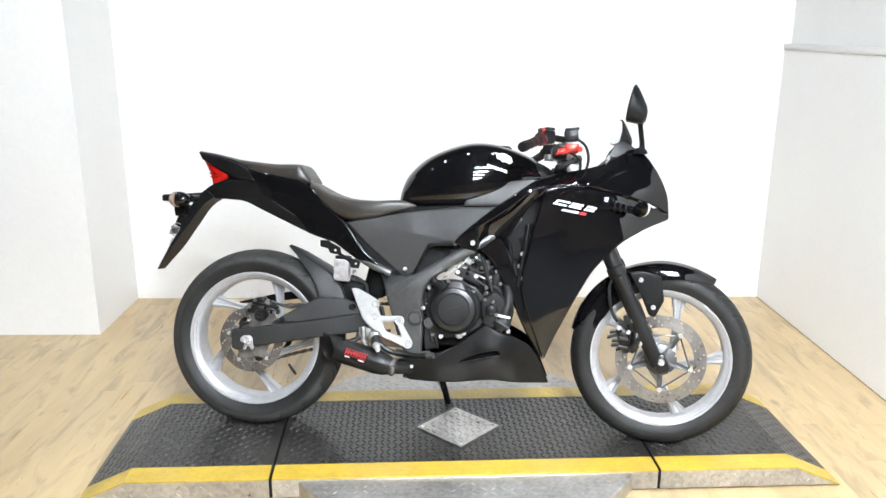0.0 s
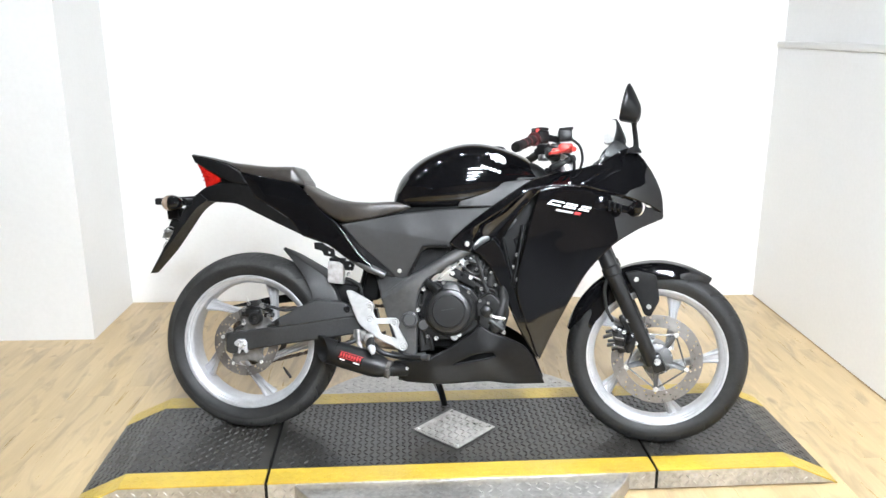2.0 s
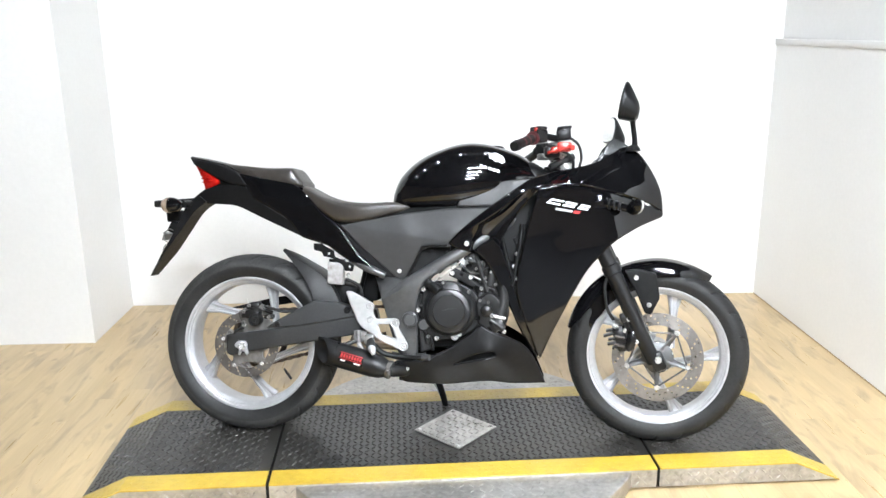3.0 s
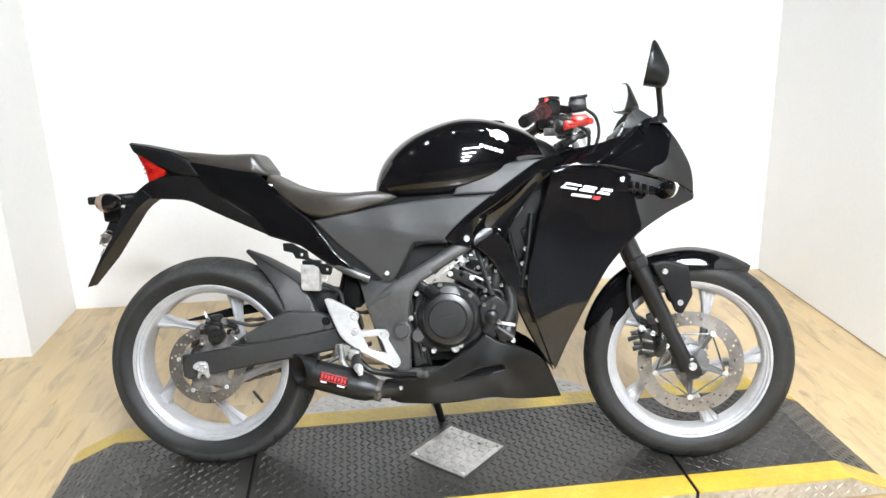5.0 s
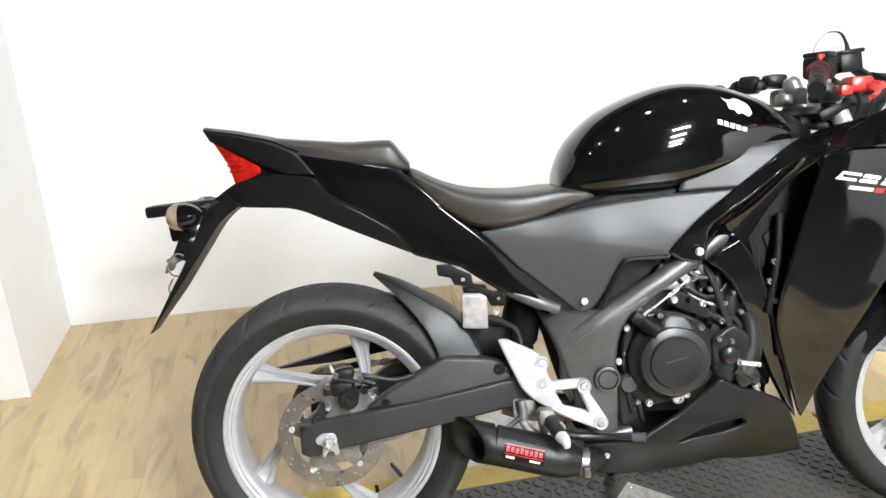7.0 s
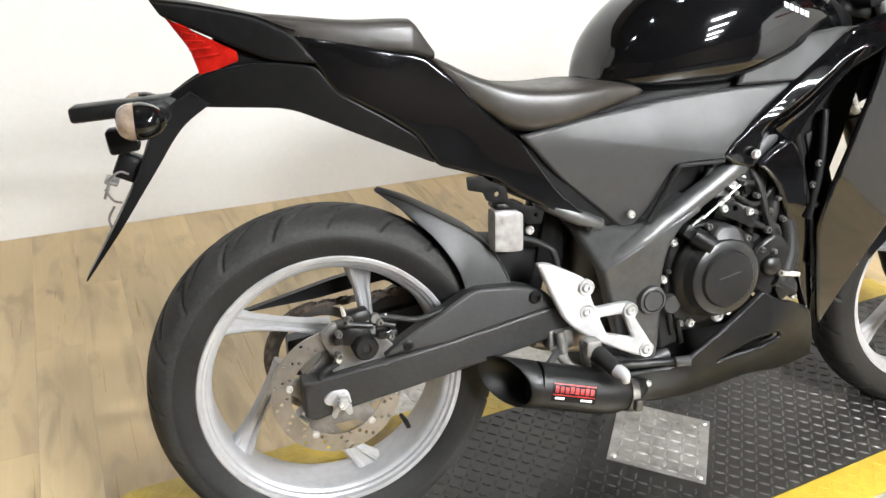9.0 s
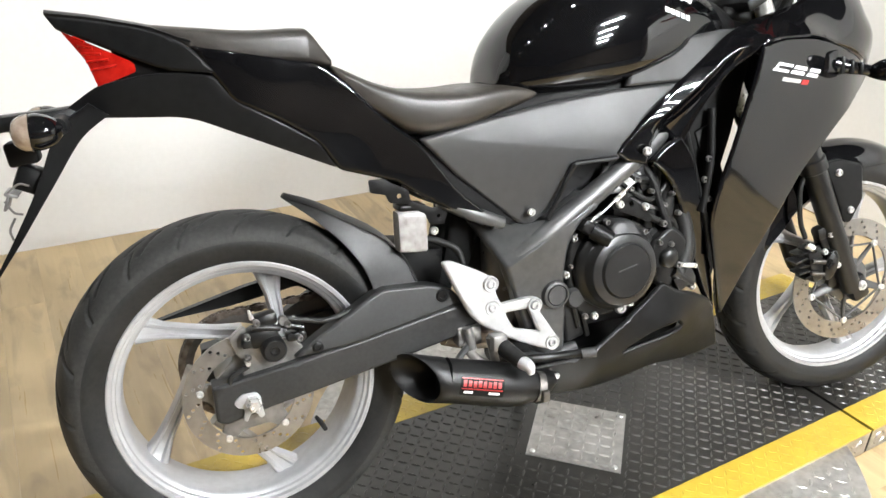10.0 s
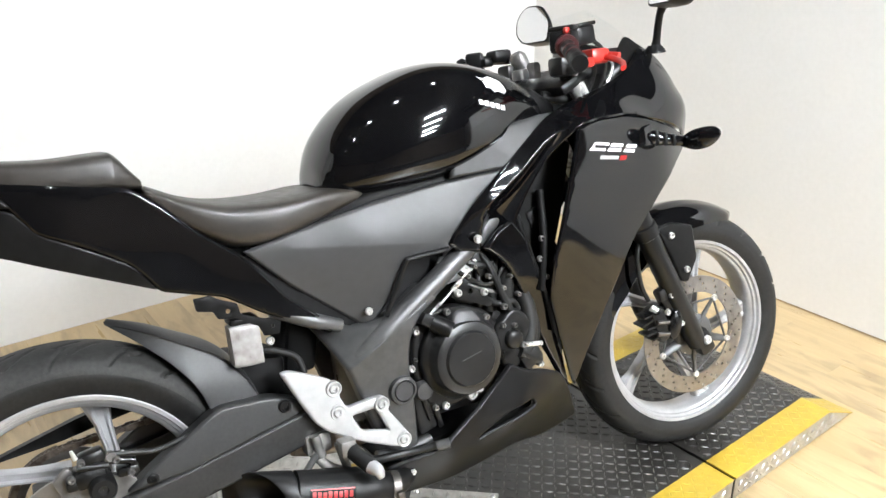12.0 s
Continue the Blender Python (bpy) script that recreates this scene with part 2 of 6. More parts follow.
def tube(points, radius, n=12, steps=8, smooth=True, flat=1.0):
    """A bent round bar. radius: one number, or one a point."""
    pts = curve(points, steps) if smooth and len(points) > 2 else [Vector(q) for q in points]
    radii = np.interp(np.linspace(0, 1, len(pts)), np.linspace(0, 1, len(radius)), radius) if isinstance(radius, (list, tuple)) else [radius] * len(pts)
    rows, up = [], None
    for i, p in enumerate(pts):
        d = (pts[min(i + 1, len(pts) - 1)] - pts[max(i - 1, 0)]).normalized()
        if up is None:
            up = d.orthogonal().normalized()
        up = (up - d * up.dot(d)).normalized()
        side = d.cross(up)
        rows.append([p + (up * math.cos(2 * math.pi * k / n) + side * math.sin(2 * math.pi * k / n) * flat) * radii[i] for k in range(n)])
    return grid_mesh(rows, close_v=True, caps=True)


def box(sx, sy, sz, centre=(0, 0, 0), bevel=0.003, turn=None):
    bm = bmesh.new()
    bmesh.ops.create_cube(bm, size=1)
    for v in bm.verts:
        v.co = Vector((v.co.x * sx, v.co.y * sy, v.co.z * sz))
    if bevel:
        bmesh.ops.bevel(bm, geom=bm.edges[:], offset=bevel, segments=2, profile=0.5, affect="EDGES")
    m = Matrix.Translation(centre) @ (turn if turn is not None else Matrix())
    bm.transform(m)
    return bm


def join(*bms):
    """Puts several bmeshes into one."""
    out = bmesh.new()
    for b in bms:
        me = bpy.data.meshes.new("t")
        b.to_mesh(me)
        b.free()
        out.from_mesh(me)
        bpy.data.meshes.remove(me)
    return out


def loft(stations, n=40, steps=5, y0=0.0):
    """A closed body along x. Each station: x, z below, z above, half width, z of the widest place, squareness."""
    st = np.array(stations, float)
    s = np.array([list(v) for v in curve([tuple(r[:3]) for r in st], steps)])
    u = np.array([list(v) for v in curve([tuple(r[3:6]) for r in st], steps)])
    rows = []
    for (x, zb, zt), (w, zw, e) in zip(s, u):
        row = []
        for k in range(n):
            a = 2 * math.pi * k / n
            c, q = math.cos(a), math.sin(a)
            y = w * math.copysign(abs(c) ** (2 / e), c)
            z = zw + (zt - zw if q > 0 else zw - zb) * math.copysign(abs(q) ** (2 / e), q)
            row.append((x, y0 + y, z))
        rows.append(row)
    return grid_mesh(rows, close_v=True, caps=True)


def rounded(pts, r=0.008, k=4):
    """A closed outline with its corners rounded; a point may carry its own radius."""
    out, n = [], len(pts)
    for i in range(n):
        p, a, b = Vector(pts[i][:2]), Vector(pts[i - 1][:2]), Vector(pts[(i + 1) % n][:2])
        rr = pts[i][2] if len(pts[i]) > 2 else r
        la, lb = (a - p).length, (b - p).length
        d = min(rr, la * 0.45, lb * 0.45)
        q0, q1 = p + (a - p) / la * d, p + (b - p) / lb * d
        for j in range(k + 1):
            t = j / k
            out.append(q0 * (1 - t) ** 2 + p * 2 * t * (1 - t) + q1 * t * t)
    return [tuple(v) for v in out]


def spread(poly, step):
    out = []
    for i in range(len(poly)):
        a, b = np.array(poly[i]), np.array(poly[(i + 1) % len(poly)])
        d = np.linalg.norm(b - a)
        if d < 1e-6:
            continue
        k = max(1, int(d / step))
        out += [tuple(a + (b - a) * j / k) for j in range(k)]
    return out


def inside(points, poly):
    p, q = np.asarray(points, float), np.asarray(poly, float)
    x, y = p[:, 0:1], p[:, 1:2]
    x0, y0, x1, y1 = q[:, 0], q[:, 1], np.roll(q[:, 0], -1), np.roll(q[:, 1], -1)
    hit = ((y0 > y) != (y1 > y)) & (x < (x1 - x0) * (y - y0) / np.where(y1 == y0, 1e-12, y1 - y0) + x0)
    return hit.sum(1) % 2 == 1


def edge_distance(points, poly):
    p, a = np.asarray(points, float)[:, None], np.asarray(poly, float)[None]
    b = np.roll(a, -1, 1)
    d = b - a
    t = np.clip(((p - a) * d).sum(2) / np.maximum((d * d).sum(2), 1e-12), 0, 1)
    return np.linalg.norm(p - (a + t[..., None] * d), axis=2).min(1)


def surface(ctrl):
    """A smooth depth over (x, z) through control places (thin plate)."""
    c = np.array(ctrl, float)
    p, v, n = c[:, :2], c[:, 2], len(c)

    def kern(d2):
        return 0.5 * d2 * np.log(d2 + 1e-12)
    k = kern(((p[:, None] - p[None]) ** 2).sum(2)) + np.eye(n) * 1e-5
    q = np.c_[np.ones(n), p]
    w = np.linalg.solve(np.block([[k, q], [q.T, np.zeros((3, 3))]]), np.r_[v, 0, 0, 0])

    def depth(pts):
        pts = np.asarray(pts, float)
        return kern(((pts[:, None] - p[None]) ** 2).sum(2)) @ w[:n] + np.c_[np.ones(len(pts)), pts] @ w[n:]
    return depth


def shell(outline, depth, thick=0.004, roll=0.006, step=0.014, side=-1, holes=(), r=0.008, fold=()):
    """A curved panel: the outline in (x, z), its distance from the middle plane by depth, rolled edges, real thickness. side -1: right, 1: left."""
    from mathutils.geometry import delaunay_2d_cdt
    loops = [spread(rounded(outline, r), step * 0.7)] + [spread(h, step * 0.7) for h in holes]
    bound, edges = [], []
    for lp in loops:
        k = len(bound)
        bound += lp
        edges += [(k + i, k + (i + 1) % len(lp)) for i in range(len(lp))]
    o = np.array(loops[0])
    lo, hi = o.min(0), o.max(0)
    gx, gz = np.meshgrid(np.arange(lo[0], hi[0], step), np.arange(lo[1], hi[1], step))
    gx[1::2] += step / 2
    cand = [np.c_[gx.ravel(), gz.ravel()]]

    def dist(pts):
        return np.min([edge_distance(pts, lp) for lp in loops], axis=0)
    keep = [c[inside(c, loops[0]) & (dist(c) > max(roll * 1.3, step * 0.5))] for c in cand]
    if roll:
        for f in (0.25, 1.0):
            ring = []
            for lp in loops:
                a = np.array(lp)
                t = np.roll(a, -1, 0) - np.roll(a, 1, 0)
                nrm = np.c_[-t[:, 1], t[:, 0]] / np.maximum(np.linalg.norm(t, axis=1, keepdims=True), 1e-9)
                for sg in (1, -1):
                    q = a + sg * nrm * roll * f
                    ring.append(q[inside(q, loops[0]) & (dist(q) > roll * f * 0.9)])
            keep.append(np.vstack(ring))
    if len(fold):
        q = np.array([tuple(v)[:2] for v in curve([(a, c, 0) for a, c in fold], 8)])
        t = np.gradient(q, axis=0)
        t /= np.linalg.norm(t, axis=1, keepdims=True)
        nrm = np.c_[-t[:, 1], t[:, 0]]
        keep = [c[np.min(np.linalg.norm(c[:, None] - q[None], axis=2), axis=1) > step * 0.5] for c in keep]
        for f in (-0.003, 0.0, 0.003):
            c = q + nrm * f
            keep.append(c[inside(c, loops[0]) & (dist(c) > 0.002)])
    pts = np.vstack([np.array(bound)] + keep)
    vs, es, fs = delaunay_2d_cdt([Vector(p) for p in pts], edges, [], 0, 1e-6)[:3]
    vs = np.array([tuple(v) for v in vs])
    cen = np.array([vs[list(f)].mean(0) for f in fs])
    ok = inside(cen, loops[0])
    for h in loops[1:]:
        ok &= ~inside(cen, h)
    fs = [tuple(f) for f, g in zip(fs, ok) if g]
    lip = min(roll, thick * 0.9)

    def front(q):
        v = depth(q) if callable(depth) else np.full(len(q), float(depth))
        if roll:
            t = np.clip(dist(q) / roll, 0.02, 1)
            v = v - lip * (1 - np.sqrt(1 - (1 - t) ** 2))
        return v
    y = front(vs)
    back = (depth(vs) if callable(depth) else np.full(len(vs), float(depth))) - thick
    n = len(vs)
    h = 0.0008
    inw = vs
    if roll:
        dv = dist(vs)
        rim = dv < h * 1.5
        if rim.any():
            c = [dist(vs[rim] + np.array(o) * h * 2) * np.where(inside(vs[rim] + np.array(o) * h * 2, loops[0]), 1, -1) for o in ((1, 0), (-1, 0), (0, 1), (0, -1))]
            g = np.c_[c[0] - c[1], c[2] - c[3]]
            g /= np.maximum(np.linalg.norm(g, axis=1, keepdims=True), 1e-9)
            inw = vs.copy()
            inw[rim] = vs[rim] + g * h * 2
    gx_ = (front(inw + (h, 0)) - front(inw - (h, 0))) / (2 * h)
    gz_ = (front(inw + (0, h)) - front(inw - (0, h))) / (2 * h)
    nrm = np.c_[-gx_, np.full(n, float(side)), -gz_]
    nrm /= np.linalg.norm(nrm, axis=1, keepdims=True)
    co = [(vs[i][0], side * y[i], vs[i][1]) for i in range(n)] + [(vs[i][0], side * back[i], vs[i][1]) for i in range(n)]
    count = {}
    for f in fs:
        for a, b in zip(f, f[1:] + f[:1]):
            count[(a, b)] = 1
    faces = list(fs) + [tuple(i + n for i in reversed(f)) for f in fs]
    faces += [(b, a, a + n, b + n) for a, b in count if (b, a) not in count]
    me = bpy.data.meshes.new("shell")
    me.from_pydata(co, [], faces)
    bm = bmesh.new()
    bm.from_mesh(me)
    bpy.data.meshes.remove(me)
    lay, wl = bm.verts.layers.float_vector.new("true_normal"), bm.faces.layers.int.new("wall_face")
    for i, v in enumerate(bm.verts):
        v[lay] = nrm[i] if i < n else -nrm[i - n]
    for i, f in enumerate(bm.faces):
        f[wl] = 1 if i >= 2 * len(fs) else 0
    bmesh.ops.delete(bm, geom=[v for v in bm.verts if not v.link_faces], context="VERTS")
    bmesh.ops.recalc_face_normals(bm, faces=bm.faces)
    return bm


def bolt(x, y, z, r=0.006, h=0.006, side=-1):
    """A round-headed bolt with a socket that stands out sideways."""
    y0, y1 = y, y + side * h
    return revolve([(0.0004, y0), (r, y0), (r, y0 + (y1 - y0) * 0.6), (r * 0.8, y1), (r * 0.45, y1), (r * 0.4, y0 + (y1 - y0) * 0.5), (0.0004, y0 + (y1 - y0) * 0.5)], 14, (x, 0, z), closed=False)

# ---- room ----
def wall(name, x0, x1, y0, y1, z0, z1, material, label):
    ob = link(name, box(x1 - x0, y1 - y0, z1 - z0, ((x0 + x1) / 2, (y0 + y1) / 2, (z0 + z1) / 2), 0.0), material, smooth=False)
    return tagged(ob, label, "wall", kind="structure")


# WALL_TOP and EAST_END lie out of view, set for tank and fairing reflections.
BACK, RIGHT, EAST_END, WALL_TOP = 1.605, 2.43, -1.95, 1.78
wall("wall_north", -0.945, RIGHT + 0.15, BACK, BACK + 0.15, 0, WALL_TOP, WALL, "smooth white painted wall behind the motorcycle")
wall("wall_pier", -1.75, -0.945, 1.075, BACK + 0.15, 0, WALL_TOP, WALL, "white painted wall pier that stands forward")
wall("wall_east", RIGHT, RIGHT + 0.15, EAST_END, BACK, 0, 1.335, WALL, "lower part of the white side wall")
wall("wall_east_upper", RIGHT + 0.03, RIGHT + 0.15, EAST_END, BACK, 1.335, WALL_TOP, WALL, "set-back upper part of the white side wall")
# The next five walls are unseen, added to close the room with dark reflections.
wall("wall_rear", -4.6, 5.6, BACK + 0.6, BACK + 0.75, 0, CEILING, UNSEEN_WALL, "unseen plain dark wall added behind the white walls")
wall("wall_unseen_east", RIGHT + 0.15, 5.6, EAST_END - 0.15, EAST_END, 0, WALL_TOP, UNSEEN_WALL, "unseen plain dark wall added beside the side wall")
wall("wall_far_east", 5.6, 5.75, -7.15, BACK + 0.75, 0, CEILING, UNSEEN_WALL, "unseen plain dark side wall added to close the room")
wall("wall_south", -4.6, 5.6, -7.15, -7.0, 0, CEILING, UNSEEN_WALL, "unseen plain brown wall added across the room")
wall("wall_west", -4.75, -4.6, -7.15, BACK + 0.75, 0, CEILING, UNSEEN_WALL, "unseen plain brown side wall added to close the room")
tagged(link("ledge", box(0.018, BACK - EAST_END, 0.03, (RIGHT, (BACK + EAST_END) / 2 - 0.002, 1.337), 0.004), WALL), "narrow white ledge along the side wall", "ledge", kind="structure")
tagged(link("ceiling", box(10.5, 9.9, 0.1, (0.5, -2.3, CEILING + 0.05), 0), CEIL, smooth=False), "plain dark grey ceiling with lamps", "ceiling", kind="structure")
tagged(link("trim", box(0.003, BACK - EAST_END - 0.02, 0.004, (RIGHT - 0.0025, (BACK + EAST_END) / 2, 0.003), 0.0), JOINT, smooth=False), "narrow brown strip along the foot of the side wall", "trim", kind="structure")

floor = tagged(link("floor", box(10.4, 9.4, 0.1, (0.5, -2.4, -0.056), 0), JOINT, smooth=False), "pale oak plank floor", "floor", kind="structure")


# ---- lamps ----
def tube_lamp(x, y, length):
    lamp = tagged(new("ceiling_light"), "long white ceiling lamp with bright tube", "ceiling light", "ceiling lights")
    lamp.location = (x, y, CEILING)
    part("housing", box(length, 0.12, 0.05, (0, 0, -0.026), 0.006), HOUSING, lamp)
    part("diffuser", box(length - 0.06, 0.09, 0.03, (0, 0, -0.066), 0.01), TUBE, lamp, "glowing white tube")
    return lamp


for ly in (-2.0, -2.9, -3.8, -4.7):
    tube_lamp(1.2, ly, 0.78)


def spot_lamp(x, y):
    lamp = tagged(new("spot_lamp"), "small round ceiling spot lamp", "spot lamp", "row of spot lamps")
    lamp.location = (x, y, CEILING)
    part("bezel", revolve([(0.035, -0.001), (0.055, -0.001), (0.055, -0.03), (0.05, -0.05), (0.038, -0.05), (0.035, -0.02)], 24, axis="z"), HOUSING, lamp)
    part("bulb", revolve([(0.0005, -0.02), (0.034, -0.02), (0.03, -0.04), (0.0005, -0.046)], 20, axis="z", closed=False), BULB, lamp, "glowing bulb")
    return lamp


for k in range(5):
    spot_lamp(-2.1 + 0.85 * k, 0.4)

# ---- platform ----
P_MID, P_TURN, TOP, BEND, TIP, HALF = (0.726, -0.006), 1.6, 0.073, 1.058, 1.205, 0.308
PLACE = pose(P_MID[0], P_MID[1], 0, 0, 0, P_TURN)


def deck_z(u):
    a = np.abs(u)
    return np.where(a < BEND, TOP, TOP - (a - BEND) / (TIP - BEND) * (TOP - 0.008))


def treads(cells, dz=0.0, upright=None, length=0.011, width=0.0034, height=0.003):
    """Raised lozenges of tread plate, turned this way and that, at the places (u, v, i + j)."""
    co, fs = [], []
    for u, v, par in cells:
        a = radians(45 if par % 2 else -45)
        ca, sa = math.cos(a), math.sin(a)
        k = len(co)
        for lu, lv, h in ((-length, 0, 0), (0, -width, 0), (length, 0, 0), (0, width, 0), (-length * 0.5, 0, height), (length * 0.5, 0, height)):
            pu, pv = u + lu * ca - lv * sa, v + lu * sa + lv * ca
            if upright is None:
                co.append((pu, pv, float(deck_z(pu)) + dz + h))
            else:
                co.append((pu, upright - h, pv))
        fs += [(k, k + 1, k + 4), (k + 1, k + 5, k + 4), (k + 1, k + 2, k + 5), (k + 2, k + 3, k + 5), (k + 3, k + 4, k + 5), (k + 3, k, k + 4)]
    me = bpy.data.meshes.new("tread")
    me.from_pydata(co, [], fs)
    return me


def cells(u0, u1, v0, v1, pitch=0.021, skip=None):
    out = []
    for i in range(int((u1 - u0) / pitch)):
        for j in range(int((v1 - v0) / pitch)):
            u, v = u0 + (i + 0.5) * pitch, v0 + (j + 0.5) * pitch
            if skip is None or not skip(u, v):
                out.append((u, v, i + j))
    return out


def strip(u0, u1, v0, v1, lift, thick, bevel=0.0):
    """A deck sheet over the flat and the sloping end."""
    us = sorted({u0, u1} | {s * BEND for s in (-1, 1) if u0 < s * BEND < u1})
    zs = [float(deck_z(u)) + lift for u in us]
    ring = [[(u, v0, z - thick), (u, v1, z - thick), (u, v1, z), (u, v0, z)] for u, z in zip(us, zs)]
    return grid_mesh(ring, close_v=True, caps=True)


def side_plate(u0, u1, v, t):
    us = sorted({u0, u1} | {s * BEND for s in (-1, 1) if u0 < s * BEND < u1})
    ring = [[(u, v, 0.008), (u, v + t, 0.008), (u, v + t, max(0.009, float(deck_z(u)) - 0.004)), (u, v, max(0.009, float(deck_z(u)) - 0.004))] for u in us]
    return grid_mesh(ring, close_v=True, caps=True)


STRIPE = 0.083
DIA = 0.143


def platform(name, u0, u1, label, middle=False):
    p = tagged(new(name), label, "platform", "platform sections")
    p.matrix_basis = PLACE
    part("frame", strip(u0 + 0.004, u1 - 0.004, -HALF + 0.012, HALF - 0.012, -0.006, 0.05 if middle else 0.0015), DARK, p, smooth=False)
    part("deck", strip(u0, u1, -HALF + STRIPE, HALF - STRIPE, 0.0, 0.004), DECK, p, "scuffed black tread plate", smooth=False)
    for s in (-1, 1):
        a, b = sorted((s * HALF, s * (HALF - STRIPE)))
        part("edge_stripe", strip(u0, u1, a, b, 0.0008, 0.005), YELLOW, p, "yellow painted edge", smooth=False)
        v = -HALF + 0.001 if s < 0 else HALF - 0.005
        part("side_plate", side_plate(u0, u1, v, 0.004), ALU, p, "bare aluminium tread plate skirt", smooth=False)
    inset = 0.012

    def under(u, v):
        return middle and abs(u + 0.008) + abs(v) < DIA + 0.014
    t = link_mesh("deck_tread", treads(cells(u0 + inset, u1 - inset, -HALF + STRIPE + 0.004, HALF - STRIPE - 0.002, skip=under)), DECK, p, smooth=False)
    tagged(t, kind="stuff")
    yc = cells(u0 + inset, u1 - inset, -HALF + 0.008, -HALF + STRIPE - 0.004) + cells(u0 + inset, u1 - inset, HALF - STRIPE + 0.008, HALF - 0.004)
    tagged(link_mesh("stripe_tread", treads(yc, 0.0008, height=0.0008), YELLOW, p, smooth=False), kind="stuff")
    sc = [c for c in cells(u0 + inset, u1 - inset, 0.012, 0.066, 0.024) if c[1] < deck_z(c[0]) - 0.012]
    tagged(link_mesh("skirt_tread", treads(sc, upright=-HALF + 0.0008), ALU, p, smooth=False), kind="stuff")
    return p


GAP = 0.612
mid = platform("platform_section", -GAP + 0.005, GAP - 0.005, "low black tread-plate platform section with yellow edges", True)
platform("platform_section", -TIP, -GAP - 0.005, "black tread-plate platform end that slopes to the floor")
platform("platform_section", GAP + 0.005, TIP, "black tread-plate platform end that slopes to the floor")

# Dark blocks fill the section gaps in place of the shade down there.
for side in (-1, 1):
    part("gap_shade_block", box(0.02, 2 * HALF - 0.004, 0.058, (side * GAP, 0, 0.036), 0.0), DARK, mid, "dark block added as shade in the gap between the sections", smooth=False)

# bolted aluminium square, corner on
square = tagged(new("tread_plate_square"), "bare aluminium tread plate square screwed to the deck", "metal plate")
square.matrix_basis = PLACE @ Matrix.Translation((-0.008, 0, TOP))
bm = box(DIA * math.sqrt(2), DIA * math.sqrt(2), 0.004, (0, 0, 0.004), 0.0008, Matrix.Rotation(radians(45), 4, "Z"))
part("plate", bm, ALU, square, smooth=False)
dc = [(u, v, i) for u, v, i in cells(-DIA, DIA, -DIA, DIA, 0.0225) if abs(u) + abs(v) < DIA - 0.014]
tagged(link_mesh("plate_tread", treads(dc, 0.006 - TOP, length=0.012), ALU, square, smooth=False), kind="stuff")
for su, sv in ((1, 0), (-1, 0), (0, 1), (0, -1)):
    part("screw", revolve([(0.0004, 0.0095), (0.004, 0.009), (0.0065, 0.006)], 12, ((DIA - 0.018) * su, (DIA - 0.018) * sv, 0), closed=False, axis="z"), CHROME, square)

# round turntable top under the middle section
disc = tagged(new("turntable"), "round bare aluminium tread plate turntable under the platform", "turntable")
disc.matrix_basis = PLACE
DISC_Z = 0.064
part("rim", revolve([(0.5, 0.004), (0.606, 0.004), (0.608, 0.008), (0.608, DISC_Z - 0.003), (0.605, DISC_Z), (0.5, DISC_Z)], 96, axis="z"), ALU, disc)
tc = [(u, v, i) for u, v, i in cells(-0.6, 0.6, -0.6, 0.6, 0.03) if HALF + 0.012 < abs(v) and math.hypot(u, v) < 0.592]
part("top", revolve([(0.0005, DISC_Z - 0.012), (0.55, DISC_Z - 0.012), (0.55, DISC_Z - 0.0003), (0.0005, DISC_Z - 0.0003)], 64, axis="z", closed=False), ALU, disc)
tagged(link_mesh("turntable_tread", treads(tc, DISC_Z - TOP, length=0.012, height=0.0015), ALU, disc, smooth=False), kind="stuff")

# ---- motorcycle ----
bike = tagged(new("motorcycle"), "black faired sport motorcycle leaning on its side stand", "motorcycle")
bike.matrix_basis = Matrix.Translation((0.011, 0.054, TOP + 0.001)) @ pose(0, 0, 0, 0, 0, -7.0) @ pose(0, 0, 0, -13.5, 0, 0)
R_AXLE, F_AXLE = (0.0, 0.0, 0.302), (1.369, 0.0, 0.294)
_a = Vector((-math.sin(radians(25)), 0, math.cos(radians(25))))
STEER = Matrix.Translation((1.478, 0, 0)) @ Matrix.Rotation(radians(-7.0), 4, _a) @ Matrix.Translation((-1.464, 0, 0))


def b(name, bm, material, label="", parent=None, steer=False, smooth=True, angle=40):
    """One part of the motorcycle, in its own upright frame."""
    return link(name, bm, material, bike if parent is None else parent, label, smooth, STEER if steer else None, angle)


def tyre_mesh(profile, n, grooves):
    """A tyre turned from its section, with slanted grooves cut into the tread."""
    prof = [(r, y) for r, y in profile] + [(r, -y) for r, y in reversed(profile[:-1])]
    pts = [Vector((r, y, 0)) for r, y in prof]
    prof = [(v.x, v.y) for v in curve(pts, 6)]
    rmax = max(r for r, y in prof)
    ys = np.array([y for r, y in prof])
    rs = np.array([r for r, y in prof])
    pitch, w = grooves
    rows = []
    for k in range(n):
        a = 2 * math.pi * k / n
        s = a * rmax
        row = []
        for r, y in zip(rs, ys):
            cut = 0.0
            if r > rmax - 0.046:
                q = abs(y) / w
                side = 0.5 if y > 0 else 0.0
                for off, slant, lo, hi in ((0.0, 0.9, 0.12, 0.66), (0.42, 0.55, 0.42, 0.97), (0.72, 1.4, 0.05, 0.36)):
                    if lo < q < hi:
                        ph = ((s / pitch + off + side - slant * (q - lo)) % 1.0) * pitch
                        dd = min(ph, pitch - ph)
                        cut = max(cut, max(0.0, 1 - (dd / 0.0048) ** 4))
            row.append(((r - 0.0045 * cut) * math.cos(a), y, (r - 0.0045 * cut) * math.sin(a)))
        rows.append(row)
    return grid_mesh(rows, close_u=True)


